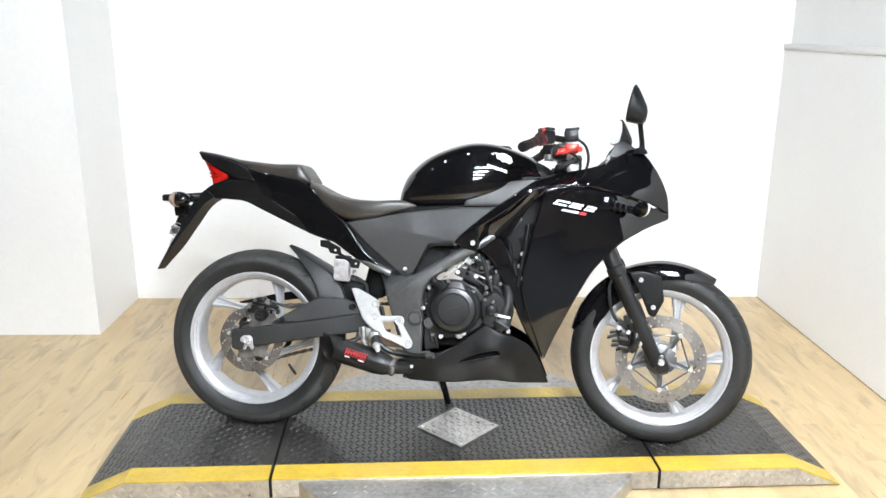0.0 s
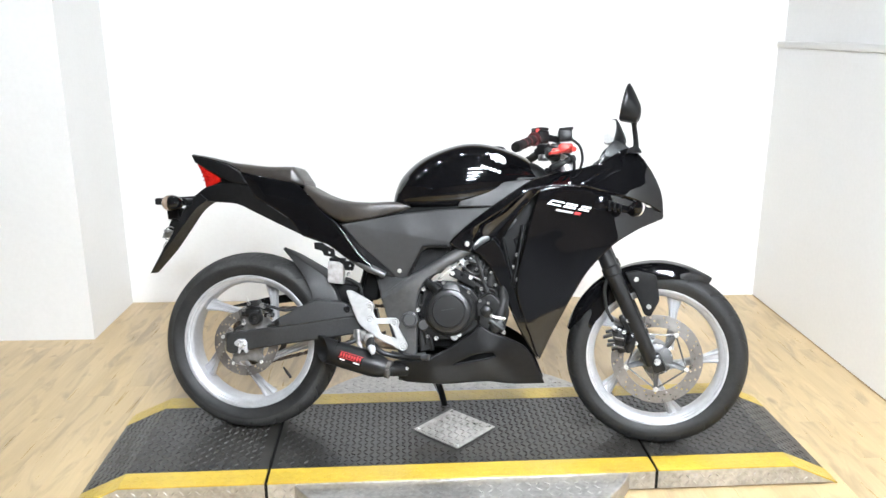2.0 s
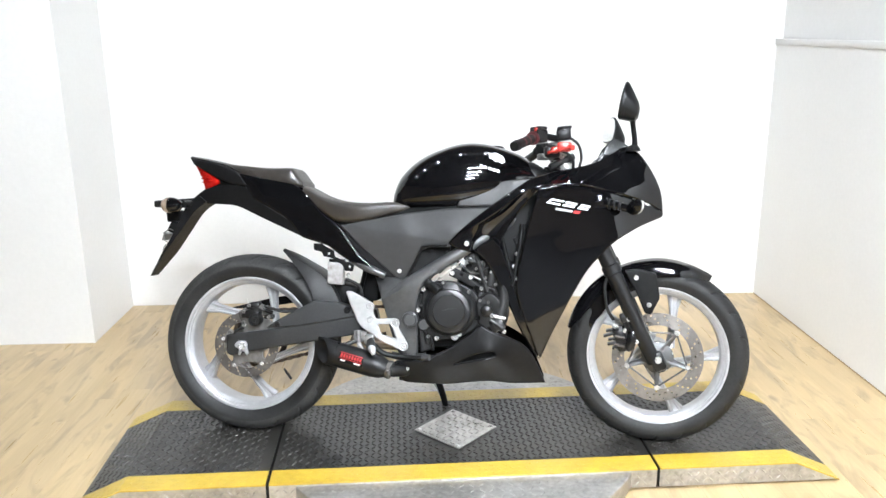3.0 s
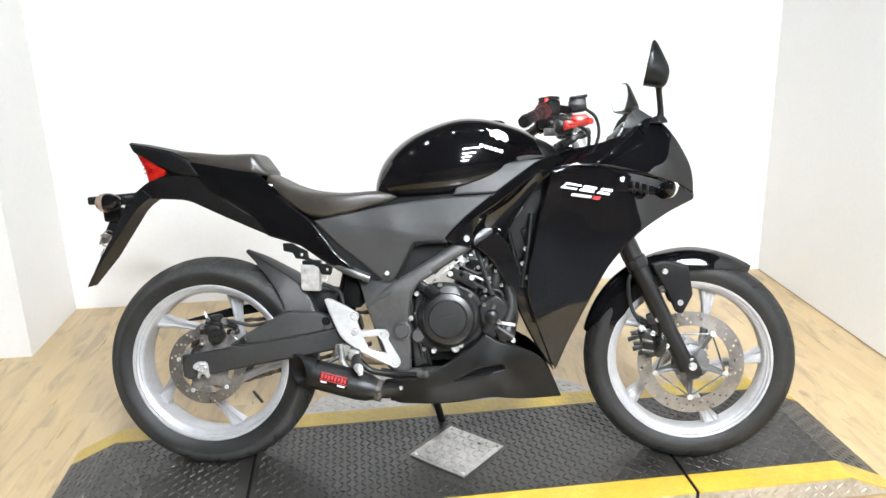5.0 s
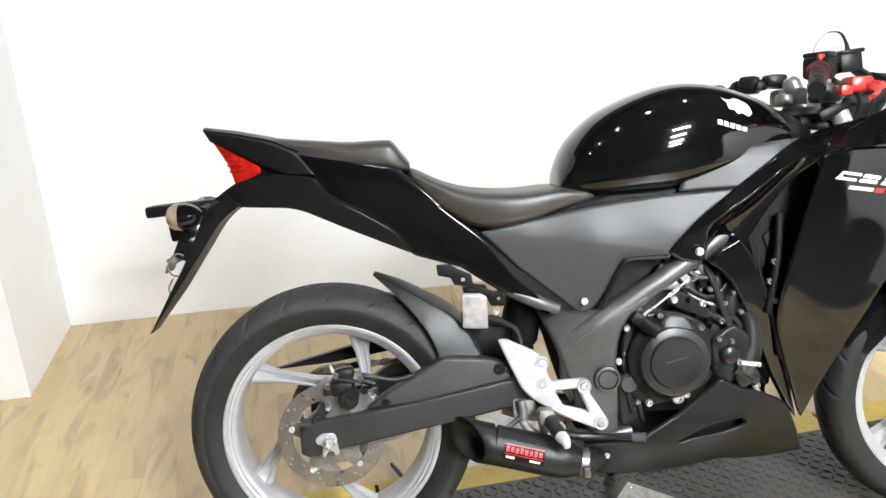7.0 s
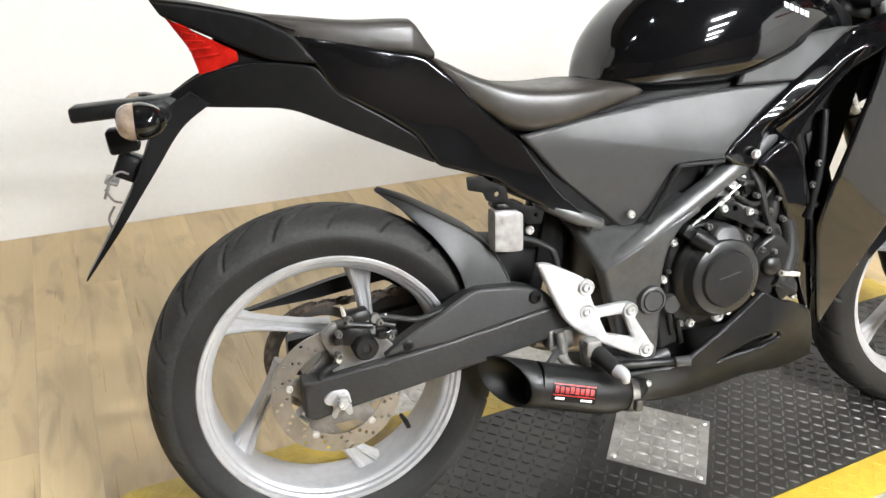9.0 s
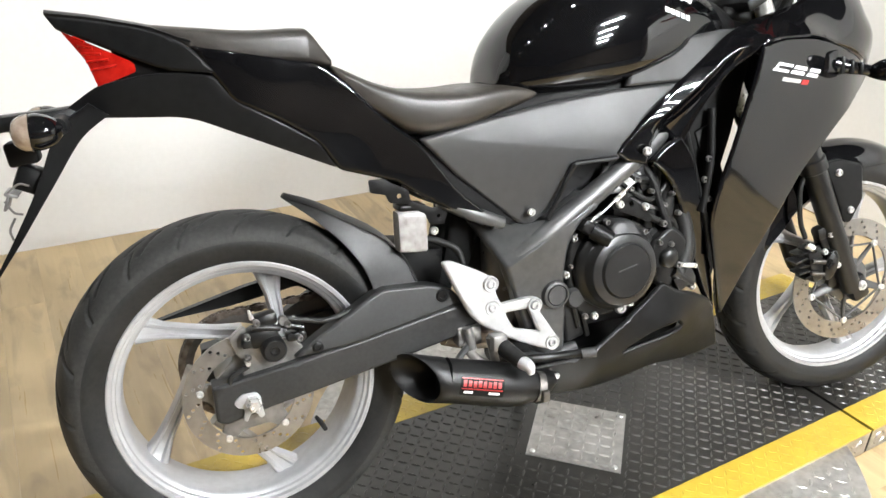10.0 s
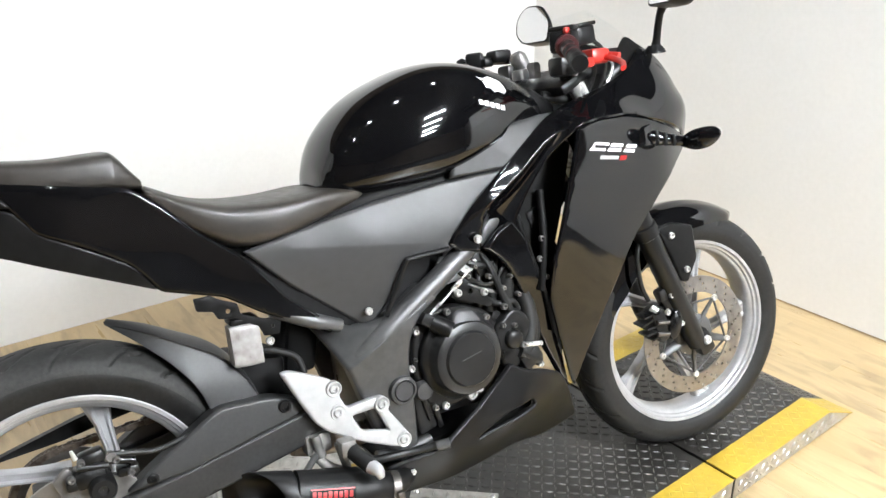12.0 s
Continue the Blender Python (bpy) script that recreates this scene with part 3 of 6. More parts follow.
def place(bm, where):
    bmesh.ops.translate(bm, verts=bm.verts, vec=where)
    return bm


def spoke(angle, r0, r1, widths, depth, axle, sweep):
    """One cast spoke with a groove down its outer face."""
    rows = []
    for t in np.linspace(0, 1, 9):
        r = r0 + (r1 - r0) * t
        w = np.interp(t, np.linspace(0, 1, len(widths)), widths)
        d = np.interp(t, [0, 0.7, 1], [depth * 1.1, depth * 0.85, depth])
        g = 0.55 * d if 0.08 < t < 0.95 else 0.0
        sec = [(-w, -d * 0.6), (-w * 0.92, d * 0.6), (-w * 0.72, d), (-w * 0.5, d), (-w * 0.3, d - g), (w * 0.3, d - g), (w * 0.5, d), (w * 0.72, d), (w * 0.92, d * 0.6), (w, -d * 0.6)]
        sec = [(p, q - d * 0.0) for p, q in sec] + [(w * 0.7, -d), (-w * 0.7, -d)]
        rows.append([(r, -q, p) for p, q in sec])
    bm = grid_mesh(rows, close_v=True, caps=True)
    bm.transform(Matrix.Rotation(radians(-angle), 4, "Y") @ Matrix.Translation((r1, 0, 0)) @ Matrix.Rotation(radians(-sweep), 4, "Y") @ Matrix.Translation((-r1, 0, 0)))
    return place(bm, axle)


def wheel(name, axle, rim_half, tyre_profile, spoke0, sweep, spoke_w, steer, grooves, label):
    h = rim_half
    prof = [(0.2235, h - 0.004), (0.2295, h - 0.003), (0.2300, h), (0.2275, h + 0.002), (0.2215, h + 0.001), (0.2190, h - 0.005), (0.2145, h - 0.007), (0.2125, h - 0.012), (0.2080, h - 0.0145), (0.2050, h - 0.019), (0.2030, h - 0.027), (0.2020, 0.012)]
    full = prof + [(r, -y) for r, y in reversed(prof)] + [(0.212, -0.02), (0.212, 0.02)]
    rim = b(name, place(revolve(full, 96), axle), SILVER, label, steer=steer, angle=28)
    tyre = link("tyre", place(tyre_mesh(tyre_profile, 640, grooves), axle), RUBBER, rim, "black rubber tyre with slanted tread grooves", angle=50)
    tyre.data.materials.append(TREAD)
    worn = max(math.hypot(v.co.x - axle[0], v.co.z - axle[2]) for v in tyre.data.vertices) - 0.040
    for f in tyre.data.polygons:
        if not steer and math.hypot(f.center.x - axle[0], f.center.z - axle[2]) > worn:
            f.material_index = 1
    for k in range(5):
        link("spoke", spoke(spoke0 + 72 * k, 0.03, 0.2055, spoke_w, 0.013, axle, sweep), SILVER, rim, angle=30)
    link("hub", place(revolve([(0.012, -0.06), (0.040, -0.06), (0.046, -0.05), (0.038, -0.02), (0.042, 0.0), (0.038, 0.02), (0.046, 0.05), (0.040, 0.06), (0.012, 0.06)], 40), axle), SILVER, rim)
    return rim


REAR_SECTION = [(0.216, 0.048), (0.224, 0.056), (0.236, 0.064), (0.250, 0.070), (0.262, 0.0725), (0.274, 0.0705), (0.2855, 0.0635), (0.2945, 0.051), (0.301, 0.035), (0.3048, 0.018), (0.306, 0.0)]
FRONT_SECTION = [(0.216, 0.038), (0.224, 0.045), (0.236, 0.051), (0.248, 0.0545), (0.257, 0.055), (0.267, 0.0535), (0.2765, 0.0485), (0.2845, 0.040), (0.2905, 0.028), (0.2945, 0.014), (0.2957, 0.0)]
rear_wheel = wheel("rear_wheel", R_AXLE, 0.060, REAR_SECTION, 0, 24, [0.016, 0.012, 0.012, 0.015, 0.026], False, (0.098, 0.070), "silver five-spoke rear wheel")
front_wheel = wheel("front_wheel", F_AXLE, 0.046, FRONT_SECTION, 2, 12, [0.016, 0.012, 0.012, 0.015, 0.026], True, (0.094, 0.055), "silver five-spoke front wheel")


def ring_sheet(ro, ri, y, thick, holes, axle, hole_r=0.0035, wave=0.0):
    """A drilled brake disc."""
    outer = [((ro + wave * math.sin(10 * t)) * math.cos(t), (ro + wave * math.sin(10 * t)) * math.sin(t)) for t in np.linspace(0, 2 * math.pi, 90, endpoint=False)]
    cut = [[(ri * math.cos(t), ri * math.sin(t)) for t in np.linspace(0, 2 * math.pi, 60, endpoint=False)]]
    for r, a in holes:
        cx, cz = r * math.cos(a), r * math.sin(a)
        cut.append([(cx + hole_r * math.cos(t), cz + hole_r * math.sin(t)) for t in np.linspace(0, 2 * math.pi, 8, endpoint=False)])
    bm = shell(outer, y, thick, 0.0, 0.02, holes=cut, r=0.0005)
    return place(bm, axle)


def drill(ro, ri, n):
    out = []
    for k in range(n):
        a = 2 * math.pi * k / n
        for q, f in enumerate((0.2, 0.5, 0.8)):
            out.append((ri + (ro - ri) * f, a + q * 0.085))
    return out


# front brake
link("brake_disc", ring_sheet(0.146, 0.106, 0.068, 0.0045, drill(0.146, 0.106, 20), F_AXLE), STEEL, front_wheel, "drilled steel brake disc", smooth=False)
star = []
for k in range(5):
    a0, a1 = radians(54 + 72 * k), radians(54 + 72 * (k + 1))
    p0, p1 = (0.1 * math.cos(a0), 0.1 * math.sin(a0)), (0.1 * math.cos(a1), 0.1 * math.sin(a1))
    q = lambda p, y: (F_AXLE[0] + p[0], y, F_AXLE[2] + p[1])
    star.append(tube([q(p0, -0.066), q(p1, -0.066)], 0.0028, 8))
    star.append(tube([q((0.03 * math.cos(a0), 0.03 * math.sin(a0)), -0.064), q((0.06 * math.cos(a0), 0.06 * math.sin(a0)), -0.064), q(p0, -0.066)], [0.016, 0.012, 0.0085], 10, flat=0.45))
star.append(place(revolve([(0.012, -0.072), (0.046, -0.072), (0.052, -0.068), (0.052, -0.055), (0.012, -0.055)], 32), F_AXLE))
link("disc_carrier", join(*star), FRAME, front_wheel, "black five-armed disc carrier")
for k in range(5):
    a0 = radians(54 + 72 * k)
    link("disc_bolt", bolt(F_AXLE[0] + 0.101 * math.cos(a0), -0.069, F_AXLE[2] + 0.101 * math.sin(a0), 0.0085, 0.005), CHROME, front_wheel)
    a1 = a0 + radians(36)
    link("hub_bolt", bolt(F_AXLE[0] + 0.045 * math.cos(a1), -0.064, F_AXLE[2] + 0.045 * math.sin(a1), 0.007, 0.006), CHROME, front_wheel)

# fork, in the steered frame
UP = Vector((-math.sin(radians(25)), 0, math.cos(radians(25))))
for s in (-1, 1):
    foot = Vector((1.369 - 0.012, s * 0.093, 0.294 - 0.012))
    f = b("fork_leg", tube([foot, foot + UP * 0.02, foot + UP * 0.315, foot + UP * 0.318, foot + UP * 0.345, foot + UP * 0.348, foot + UP * 0.43], [0.022, 0.0235, 0.0255, 0.030, 0.030, 0.026, 0.026], 24, smooth=False), FORK, "black fork leg", steer=True)
    link("fork_tube", tube([foot + UP * 0.42, foot + UP * 0.755], 0.0185, 18), CHROME, f, "bright fork tube")
    link("fork_cap", tube([foot + UP * 0.75, foot + UP * 0.775, foot + UP * 0.785], [0.0195, 0.0195, 0.012], 18, smooth=False), BRACKET, f)
    link("axle_clamp", box(0.044, 0.036, 0.062, foot + Vector((0.012, 0, 0.004)), 0.010, Matrix.Rotation(radians(-25), 4, "Y")), FORK, f)
    link("axle_bolt", bolt(F_AXLE[0], s * 0.108, F_AXLE[2], 0.0115, 0.010, s), CHROME, f)

# front mudguard: an arched sheet over the tyre
rows = []
for t in np.linspace(0, 1, 40):
    ang = radians(165 - 108 * t)
    w = np.interp(t, [0, 0.08, 0.45, 0.8, 0.96, 1], [0.030, 0.052, 0.062, 0.060, 0.030, 0.006])
    r = np.interp(t, [0, 0.3, 0.7, 1], [0.304, 0.313, 0.318, 0.313])
    drop = np.interp(t, [0, 0.2, 0.5, 0.75, 1], [0.055, 0.075, 0.062, 0.04, 0.006])
    sec = []
    for q in np.linspace(-1, 1, 21):
        e = abs(q)
        sec.append((F_AXLE[0] + (r - 0.016 * e - drop * max(0, e - 0.35) ** 1.8 * 2.0) * math.cos(ang), w * math.sin(q * math.pi / 2), F_AXLE[2] + (r - 0.016 * e - drop * max(0, e - 0.35) ** 1.8 * 2.0) * math.sin(ang)))
    rows.append(sec)
bm = grid_mesh(rows)
bmesh.ops.solidify(bm, geom=bm.faces[:], thickness=-0.0025)
fender = b("front_mudguard", bm, GLOSS, "black glossy front mudguard", steer=True)
stay = [(1.258, 0.578), (1.30, 0.585), (1.36, 0.570), (1.372, 0.49), (1.345, 0.435), (1.325, 0.44), (1.30, 0.50)]
for s in (-1, 1):
    link("stay", shell(stay, 0.082, 0.012, 0.005, 0.02, s), SATIN, fender)
    for x, z in ((1.296, 0.556), (1.338, 0.468)):
        link("stay_bolt", bolt(x, s * 0.083, z, 0.008, 0.007, s), CHROME, fender)

# front caliper
TILT18 = Matrix.Rotation(radians(-18), 4, "Y")
cal = b("front_caliper", join(box(0.040, 0.046, 0.088, (1.250, -0.083, 0.356), 0.012, TILT18), box(0.03, 0.03, 0.07, (1.272, -0.085, 0.405), 0.008, Matrix.Rotation(radians(-25), 4, "Y")), box(0.024, 0.026, 0.03, (1.258, -0.09, 0.425), 0.006, TILT18)), ENGINE, "black brake caliper", steer=True)
oval = revolve([(0.0005, -0.128), (0.014, -0.127), (0.022, -0.122), (0.024, -0.112), (0.022, -0.09), (0.0005, -0.09)], 24, (0, 0, 0), closed=False)
oval.transform(Matrix.Translation((1.283, 0.012, 0.352)) @ Matrix.Rotation(radians(12), 4, "Y") @ Matrix.Diagonal((0.75, 1, 1.6, 1)))
link("piston_housing", oval, ENGINE, cal)
for k, (z, w, dx) in enumerate(((0.325, 0.020, 0.0), (0.338, 0.030, -0.006), (0.352, 0.024, -0.002), (0.366, 0.034, -0.008), (0.381, 0.022, 0.0))):
    link("cooling_fin", box(w, 0.036, 0.006, (1.224 + dx + 0.35 * (0.352 - z), -0.083, z), 0.002, Matrix.Rotation(radians(-18 + 6 * (k % 3)), 4, "Y")), ENGINE, cal)
for z in (0.338, 0.366):
    link("slider_pin", tube([(1.232, -0.108, z), (1.262, -0.112, z - 0.004)], 0.005, 10), SPROCKET, cal)
for x, z in ((1.274, 0.424), (1.300, 0.350), (1.262, 0.385)):
    link("caliper_bolt", bolt(x, -0.105, z, 0.0075, 0.007), CHROME, cal)
link("hose_joint", tube([(1.228, -0.092, 0.40), (1.238, -0.1, 0.39)], 0.009, 10), CHROME, cal)
b("brake_hose", tube([(1.226, -0.085, 0.415), (1.205, -0.09, 0.455), (1.196, -0.09, 0.52), (1.205, -0.085, 0.565), (1.20, -0.07, 0.62)], 0.0055, 10), RUBBER, "black rubber brake hose", steer=True)

# ---- rear end ----
arm = [(-0.061, 0.338, 0.003), (-0.060, 0.276, 0.004), (-0.045, 0.268, 0.005), (0.035, 0.286), (0.18, 0.313), (0.405, 0.352), (0.43, 0.37), (0.42, 0.415), (0.396, 0.41), (0.18, 0.374)]
SWD = surface([(-0.06, 0.3, 0.118), (0.1, 0.32, 0.122), (0.25, 0.35, 0.120), (0.42, 0.39, 0.112), (0.0, 0.28, 0.118), (0.2, 0.38, 0.121)])
gus = [(0.075, 0.364), (0.115, 0.392, 0.02), (0.225, 0.452, 0.02), (0.245, 0.459, 0.02), (0.335, 0.452, 0.02), (0.375, 0.435), (0.394, 0.409), (0.18, 0.372)]
for s in (-1, 1):
    sw = b("swingarm", shell(arm, SWD, 0.042, 0.006, 0.02, s), SWING, "satin black swingarm")
    link("gusset", shell(gus, surface([(0.08, 0.37, 0.120), (0.25, 0.45, 0.112), (0.39, 0.42, 0.110), (0.2, 0.4, 0.120)]), 0.03, 0.006, 0.02, s), SWING, sw)
    link("pivot_bolt", bolt(0.352, s * 0.110, 0.430, 0.012, 0.006, s), SATIN, sw)
    link("guard_bolt", bolt(0.118, s * 0.119, 0.378, 0.010, 0.004, s), SATIN, sw)
    link("axle_adjuster", shell([(-0.030, 0.306, 0.006), (-0.026, 0.312, 0.005), (-0.016, 0.320, 0.008), (0.008, 0.320, 0.008), (0.015, 0.308, 0.005), (0.014, 0.298), (0.018, 0.276, 0.004), (0.010, 0.272, 0.004), (0.004, 0.284), (-0.005, 0.284), (-0.012, 0.270, 0.004), (-0.018, 0.274, 0.004), (-0.014, 0.294), (-0.026, 0.298, 0.005)], 0.125, 0.009, 0.003, 0.008, s, r=0.005), SILVER, sw, "bright cast chain adjuster plate")
    link("axle_nut", revolve([(0.0005, s * 0.145), (0.009, s * 0.145), (0.013, s * 0.139), (0.0135, s * 0.124), (0.0005, s * 0.124)], 6, (0, 0, 0.304), closed=False), CHROME, sw)
b("swingarm_bridge", box(0.06, 0.2, 0.05, (0.335, 0, 0.40), 0.012), SWING)

# rear mudguard over the tyre
HUG = surface([(0.103, 0.618, 0.008), (0.15, 0.596, 0.040), (0.2, 0.568, 0.060), (0.262, 0.532, 0.070), (0.30, 0.49, 0.078), (0.322, 0.437, 0.086), (0.235, 0.437, 0.092), (0.215, 0.50, 0.086), (0.18, 0.545, 0.070), (0.14, 0.585, 0.045)])
HO = [(0.100, 0.621, 0.002), (0.15, 0.602, 0.02), (0.20, 0.574, 0.02), (0.262, 0.536, 0.02), (0.300, 0.492, 0.02), (0.322, 0.437, 0.003), (0.236, 0.437, 0.003), (0.222, 0.490, 0.03), (0.190, 0.540, 0.03), (0.145, 0.586, 0.02)]
hug = None
for s in (-1, 1):
    ob = b("rear_mudguard" if hug is None else "mudguard_side", shell(HO, HUG, 0.004, 0.003, 0.012, s), SWING, "satin black rear mudguard with pointed tip", parent=hug)
    hug = hug or ob
rows = []
for x, z in [tuple(v)[:2] for v in curve([(0.102, 0.620, 0), (0.15, 0.601, 0), (0.20, 0.573, 0), (0.262, 0.535, 0), (0.300, 0.491, 0), (0.321, 0.437, 0)], 5)]:
    w = float(HUG([(x, z)])[0]) - 0.001
    rows.append([(x + 0.004 * (1 - q * q), w * q, z + 0.006 * (1 - q * q)) for q in np.linspace(-1, 1, 15)])
bm = grid_mesh(rows)
bmesh.ops.solidify(bm, geom=bm.faces[:], thickness=-0.003)
link("mudguard_top", bm, SWING, hug)

# rear brake
link("brake_disc", ring_sheet(0.111, 0.079, 0.088, 0.0045, drill(0.111, 0.079, 16), R_AXLE), STEEL, rear_wheel, "drilled steel brake disc", smooth=False)
web = []
for k in range(5):
    a = 0.4 + 2 * math.pi * k / 5
    for r_, da in ((0.062, -0.45), (0.066, -0.25), (0.088, -0.13), (0.088, 0.13), (0.066, 0.25)):
        web.append((r_ * math.cos(a + da), r_ * math.sin(a + da), 0.006))
link("disc_carrier", place(shell(web, 0.0855, 0.012, 0.003, 0.012), R_AXLE), BRACKET, rear_wheel)
link("valve_stem", tube([(0.137, -0.02, 0.176), (0.128, -0.034, 0.196), (0.118, -0.042, 0.214)], [0.0045, 0.005, 0.0035], 10), RUBBER, rear_wheel, "black rubber valve stem")
for a in np.linspace(0.4, 0.4 + 2 * math.pi, 5, endpoint=False):
    link("disc_bolt", bolt(0.083 * math.cos(a), -0.089, R_AXLE[2] + 0.083 * math.sin(a), 0.0065, 0.004), CHROME, rear_wheel)
rc = b("rear_caliper", join(box(0.05, 0.046, 0.034, (0.030, -0.102, 0.412), 0.010, Matrix.Rotation(radians(-8), 4, "Y")), box(0.04, 0.030, 0.022, (0.036, -0.106, 0.440), 0.007, Matrix.Rotation(radians(-8), 4, "Y")), box(0.034, 0.024, 0.016, (0.085, -0.105, 0.402), 0.005), box(0.022, 0.02, 0.016, (0.004, -0.112, 0.405), 0.004), tube([(0.058, -0.108, 0.428), (0.098, -0.108, 0.414)], 0.007, 12), tube([(0.012, -0.120, 0.432), (0.058, -0.120, 0.424)], 0.0055, 10), revolve([(0.0005, -0.136), (0.006, -0.137), (0.008, -0.140), (0.017, -0.140), (0.021, -0.135), (0.021, -0.1), (0.0005, -0.1)], 24, (0.043, 0, 0.392), closed=False)), ENGINE, "black rear brake caliper")
link("banjo_fitting", join(tube([(0.064, -0.112, 0.436), (0.064, -0.124, 0.436)], 0.008, 12), tube([(0.064, -0.118, 0.436), (0.084, -0.116, 0.437)], 0.0042, 8)), BRACKET, rc, "bright hose fitting")
link("bleed_nipple", tube([(0.014, -0.116, 0.446), (0.010, -0.118, 0.462)], [0.004, 0.0025], 8), CHROME, rc)
link("pad_pin", tube([(0.0, -0.122, 0.372), (0.0, -0.108, 0.372)], 0.005, 8), CHROME, rc)
link("caliper_bracket", shell([(-0.025, 0.30), (0.0, 0.26), (0.05, 0.325), (0.10, 0.375), (0.075, 0.398), (0.02, 0.40), (0.0, 0.432), (-0.026, 0.412), (-0.004, 0.36)], 0.104, 0.012, 0.003, 0.02), BRACKET, rc, "dusty grey caliper bracket")
for x, z in ((0.002, 0.418), (0.0, 0.382), (0.088, 0.402), (0.07, 0.43), (0.02, 0.44)):
    link("caliper_bolt", bolt(x, -0.118, z, 0.006, 0.012), BRACKET, rc)
link("caliper_hose", tube([(0.07, -0.118, 0.438), (0.10, -0.115, 0.43), (0.14, -0.108, 0.42), (0.20, -0.10, 0.43)], 0.005, 8), RUBBER, rc)
link("bracket_hose", tube([(0.0, -0.115, 0.365), (-0.03, -0.115, 0.35), (-0.025, -0.112, 0.328), (0.01, -0.112, 0.332)], 0.0045, 8), RUBBER, rc)
link("sprocket", ring_sheet(0.098, 0.080, -0.074, 0.006, [], R_AXLE), SPROCKET, rear_wheel, "oily rear sprocket", smooth=False)

# chain, link by link, in one part
links = []
run = []
for k in range(46):
    a = radians(95 + k * 170 / 45)
    run.append((0.1 * math.cos(a), R_AXLE[2] + 0.1 * math.sin(a), a + math.pi / 2))
top0, top1 = Vector((0.0, 0.402)), Vector((0.46, 0.425))
bot0, bot1 = Vector((0.0, 0.202)), Vector((0.46, 0.33))
for p, q in ((top0, top1), (bot0, bot1)):
    n = int((q - p).length / 0.0159)
    for k in range(n):
        m = p + (q - p) * (k / n)
        run.append((m.x, m.y, math.atan2((q - p).y, (q - p).x)))
for i, (x, z, a) in enumerate(run):
    for dy in (-0.008, 0.008):
        links.append(box(0.0165, 0.003, 0.0115 if i % 2 else 0.009, (x, 0.077 + dy * (1.0 if i % 2 else 0.7), z), 0.0, Matrix.Rotation(-a, 4, "Y")))
    links.append(box(0.007, 0.018, 0.007, (x, 0.077, z), 0.0, Matrix.Rotation(-a + 0.785, 4, "Y")))
tagged(b("chain", join(*links), CHAIN, "oily brown drive chain", smooth=False), kind="stuff")
b("chain_guard", shell([(-0.14, 0.402), (0.03, 0.445), (0.13, 0.462), (0.26, 0.452), (0.30, 0.42), (0.17, 0.405), (0.13, 0.432), (0.0, 0.412)], 0.105, 0.02, 0.003, 0.02, 1), SATIN, "black plastic chain guard")

# ---- tail ----
COWL = surface([(-0.22, 0.937, 0.020), (-0.165, 0.925, 0.040), (-0.083, 0.905, 0.068), (-0.025, 0.878, 0.090), (0.114, 0.852, 0.104), (0.185, 0.836, 0.106), (0.26, 0.757, 0.112), (0.325, 0.708, 0.116), (0.39, 0.617, 0.120), (0.47, 0.545, 0.118), (0.346, 0.598, 0.110), (0.254, 0.645, 0.102), (0.18, 0.674, 0.094), (0.06, 0.79, 0.104), (-0.05, 0.785, 0.075), (-0.16, 0.79, 0.045), (-0.12, 0.83, 0.062), (0.2, 0.74, 0.108)])
cover = [(-0.226, 0.939, 0.004), (-0.165, 0.930, 0.03), (-0.083, 0.912, 0.03), (-0.03, 0.886, 0.02), (0.006, 0.842, 0.004), (-0.06, 0.848, 0.02), (-0.108, 0.868, 0.01), (-0.213, 0.918, 0.004)]
lower = [(-0.215, 0.800, 0.004), (-0.165, 0.833, 0.02), (-0.097, 0.845, 0.02), (-0.05, 0.846), (0.0, 0.838), (0.035, 0.795, 0.004), (0.10, 0.757, 0.01), (0.155, 0.722), (0.185, 0.676), (0.175, 0.680), (0.06, 0.732), (-0.04, 0.777, 0.03), (-0.17, 0.783, 0.01)]
gloss = [(-0.028, 0.884, 0.004), (0.03, 0.873, 0.02), (0.114, 0.857, 0.02), (0.168, 0.848, 0.02), (0.212, 0.812, 0.02), (0.262, 0.757, 0.02), (0.327, 0.705, 0.02), (0.388, 0.620, 0.02), (0.470, 0.548, 0.006), (0.455, 0.538, 0.004), (0.345, 0.600, 0.02), (0.284, 0.643), (0.188, 0.672, 0.01), (0.152, 0.725, 0.02), (0.10, 0.760, 0.02), (0.028, 0.797, 0.01)]
for s in (-1, 1):
    b("tail_cover", shell(cover, lambda p: COWL(p) + 0.001, 0.01, 0.005, 0.012, s), SATIN, "satin black tail cover")
    b("side_cowl", shell(gloss, COWL, 0.01, 0.006, 0.012, s), GLOSS, "glossy black side cowl below the seat")
    b("lower_tail", shell(lower, lambda p: COWL(p) - 0.003, 0.01, 0.004, 0.012, s), SATIN, "satin black lower tail panel")
rows = []
for t in np.linspace(0, 1, 12):
    x = -0.226 + 0.2 * t
    w = float(COWL([(x, np.interp(x, [-0.226, -0.165, -0.083, -0.03], [0.939, 0.930, 0.912, 0.888]))])[0])
    z = np.interp(x, [-0.226, -0.165, -0.083, -0.03], [0.938, 0.929, 0.911, 0.888])
    rows.append([(x, w * q, z + 0.006 * (1 - q * q)) for q in np.linspace(-0.97, 0.97, 11)])
bm = grid_mesh(rows)
bmesh.ops.solidify(bm, geom=bm.faces[:], thickness=-0.004)
b("tail_top", bm, SATIN)
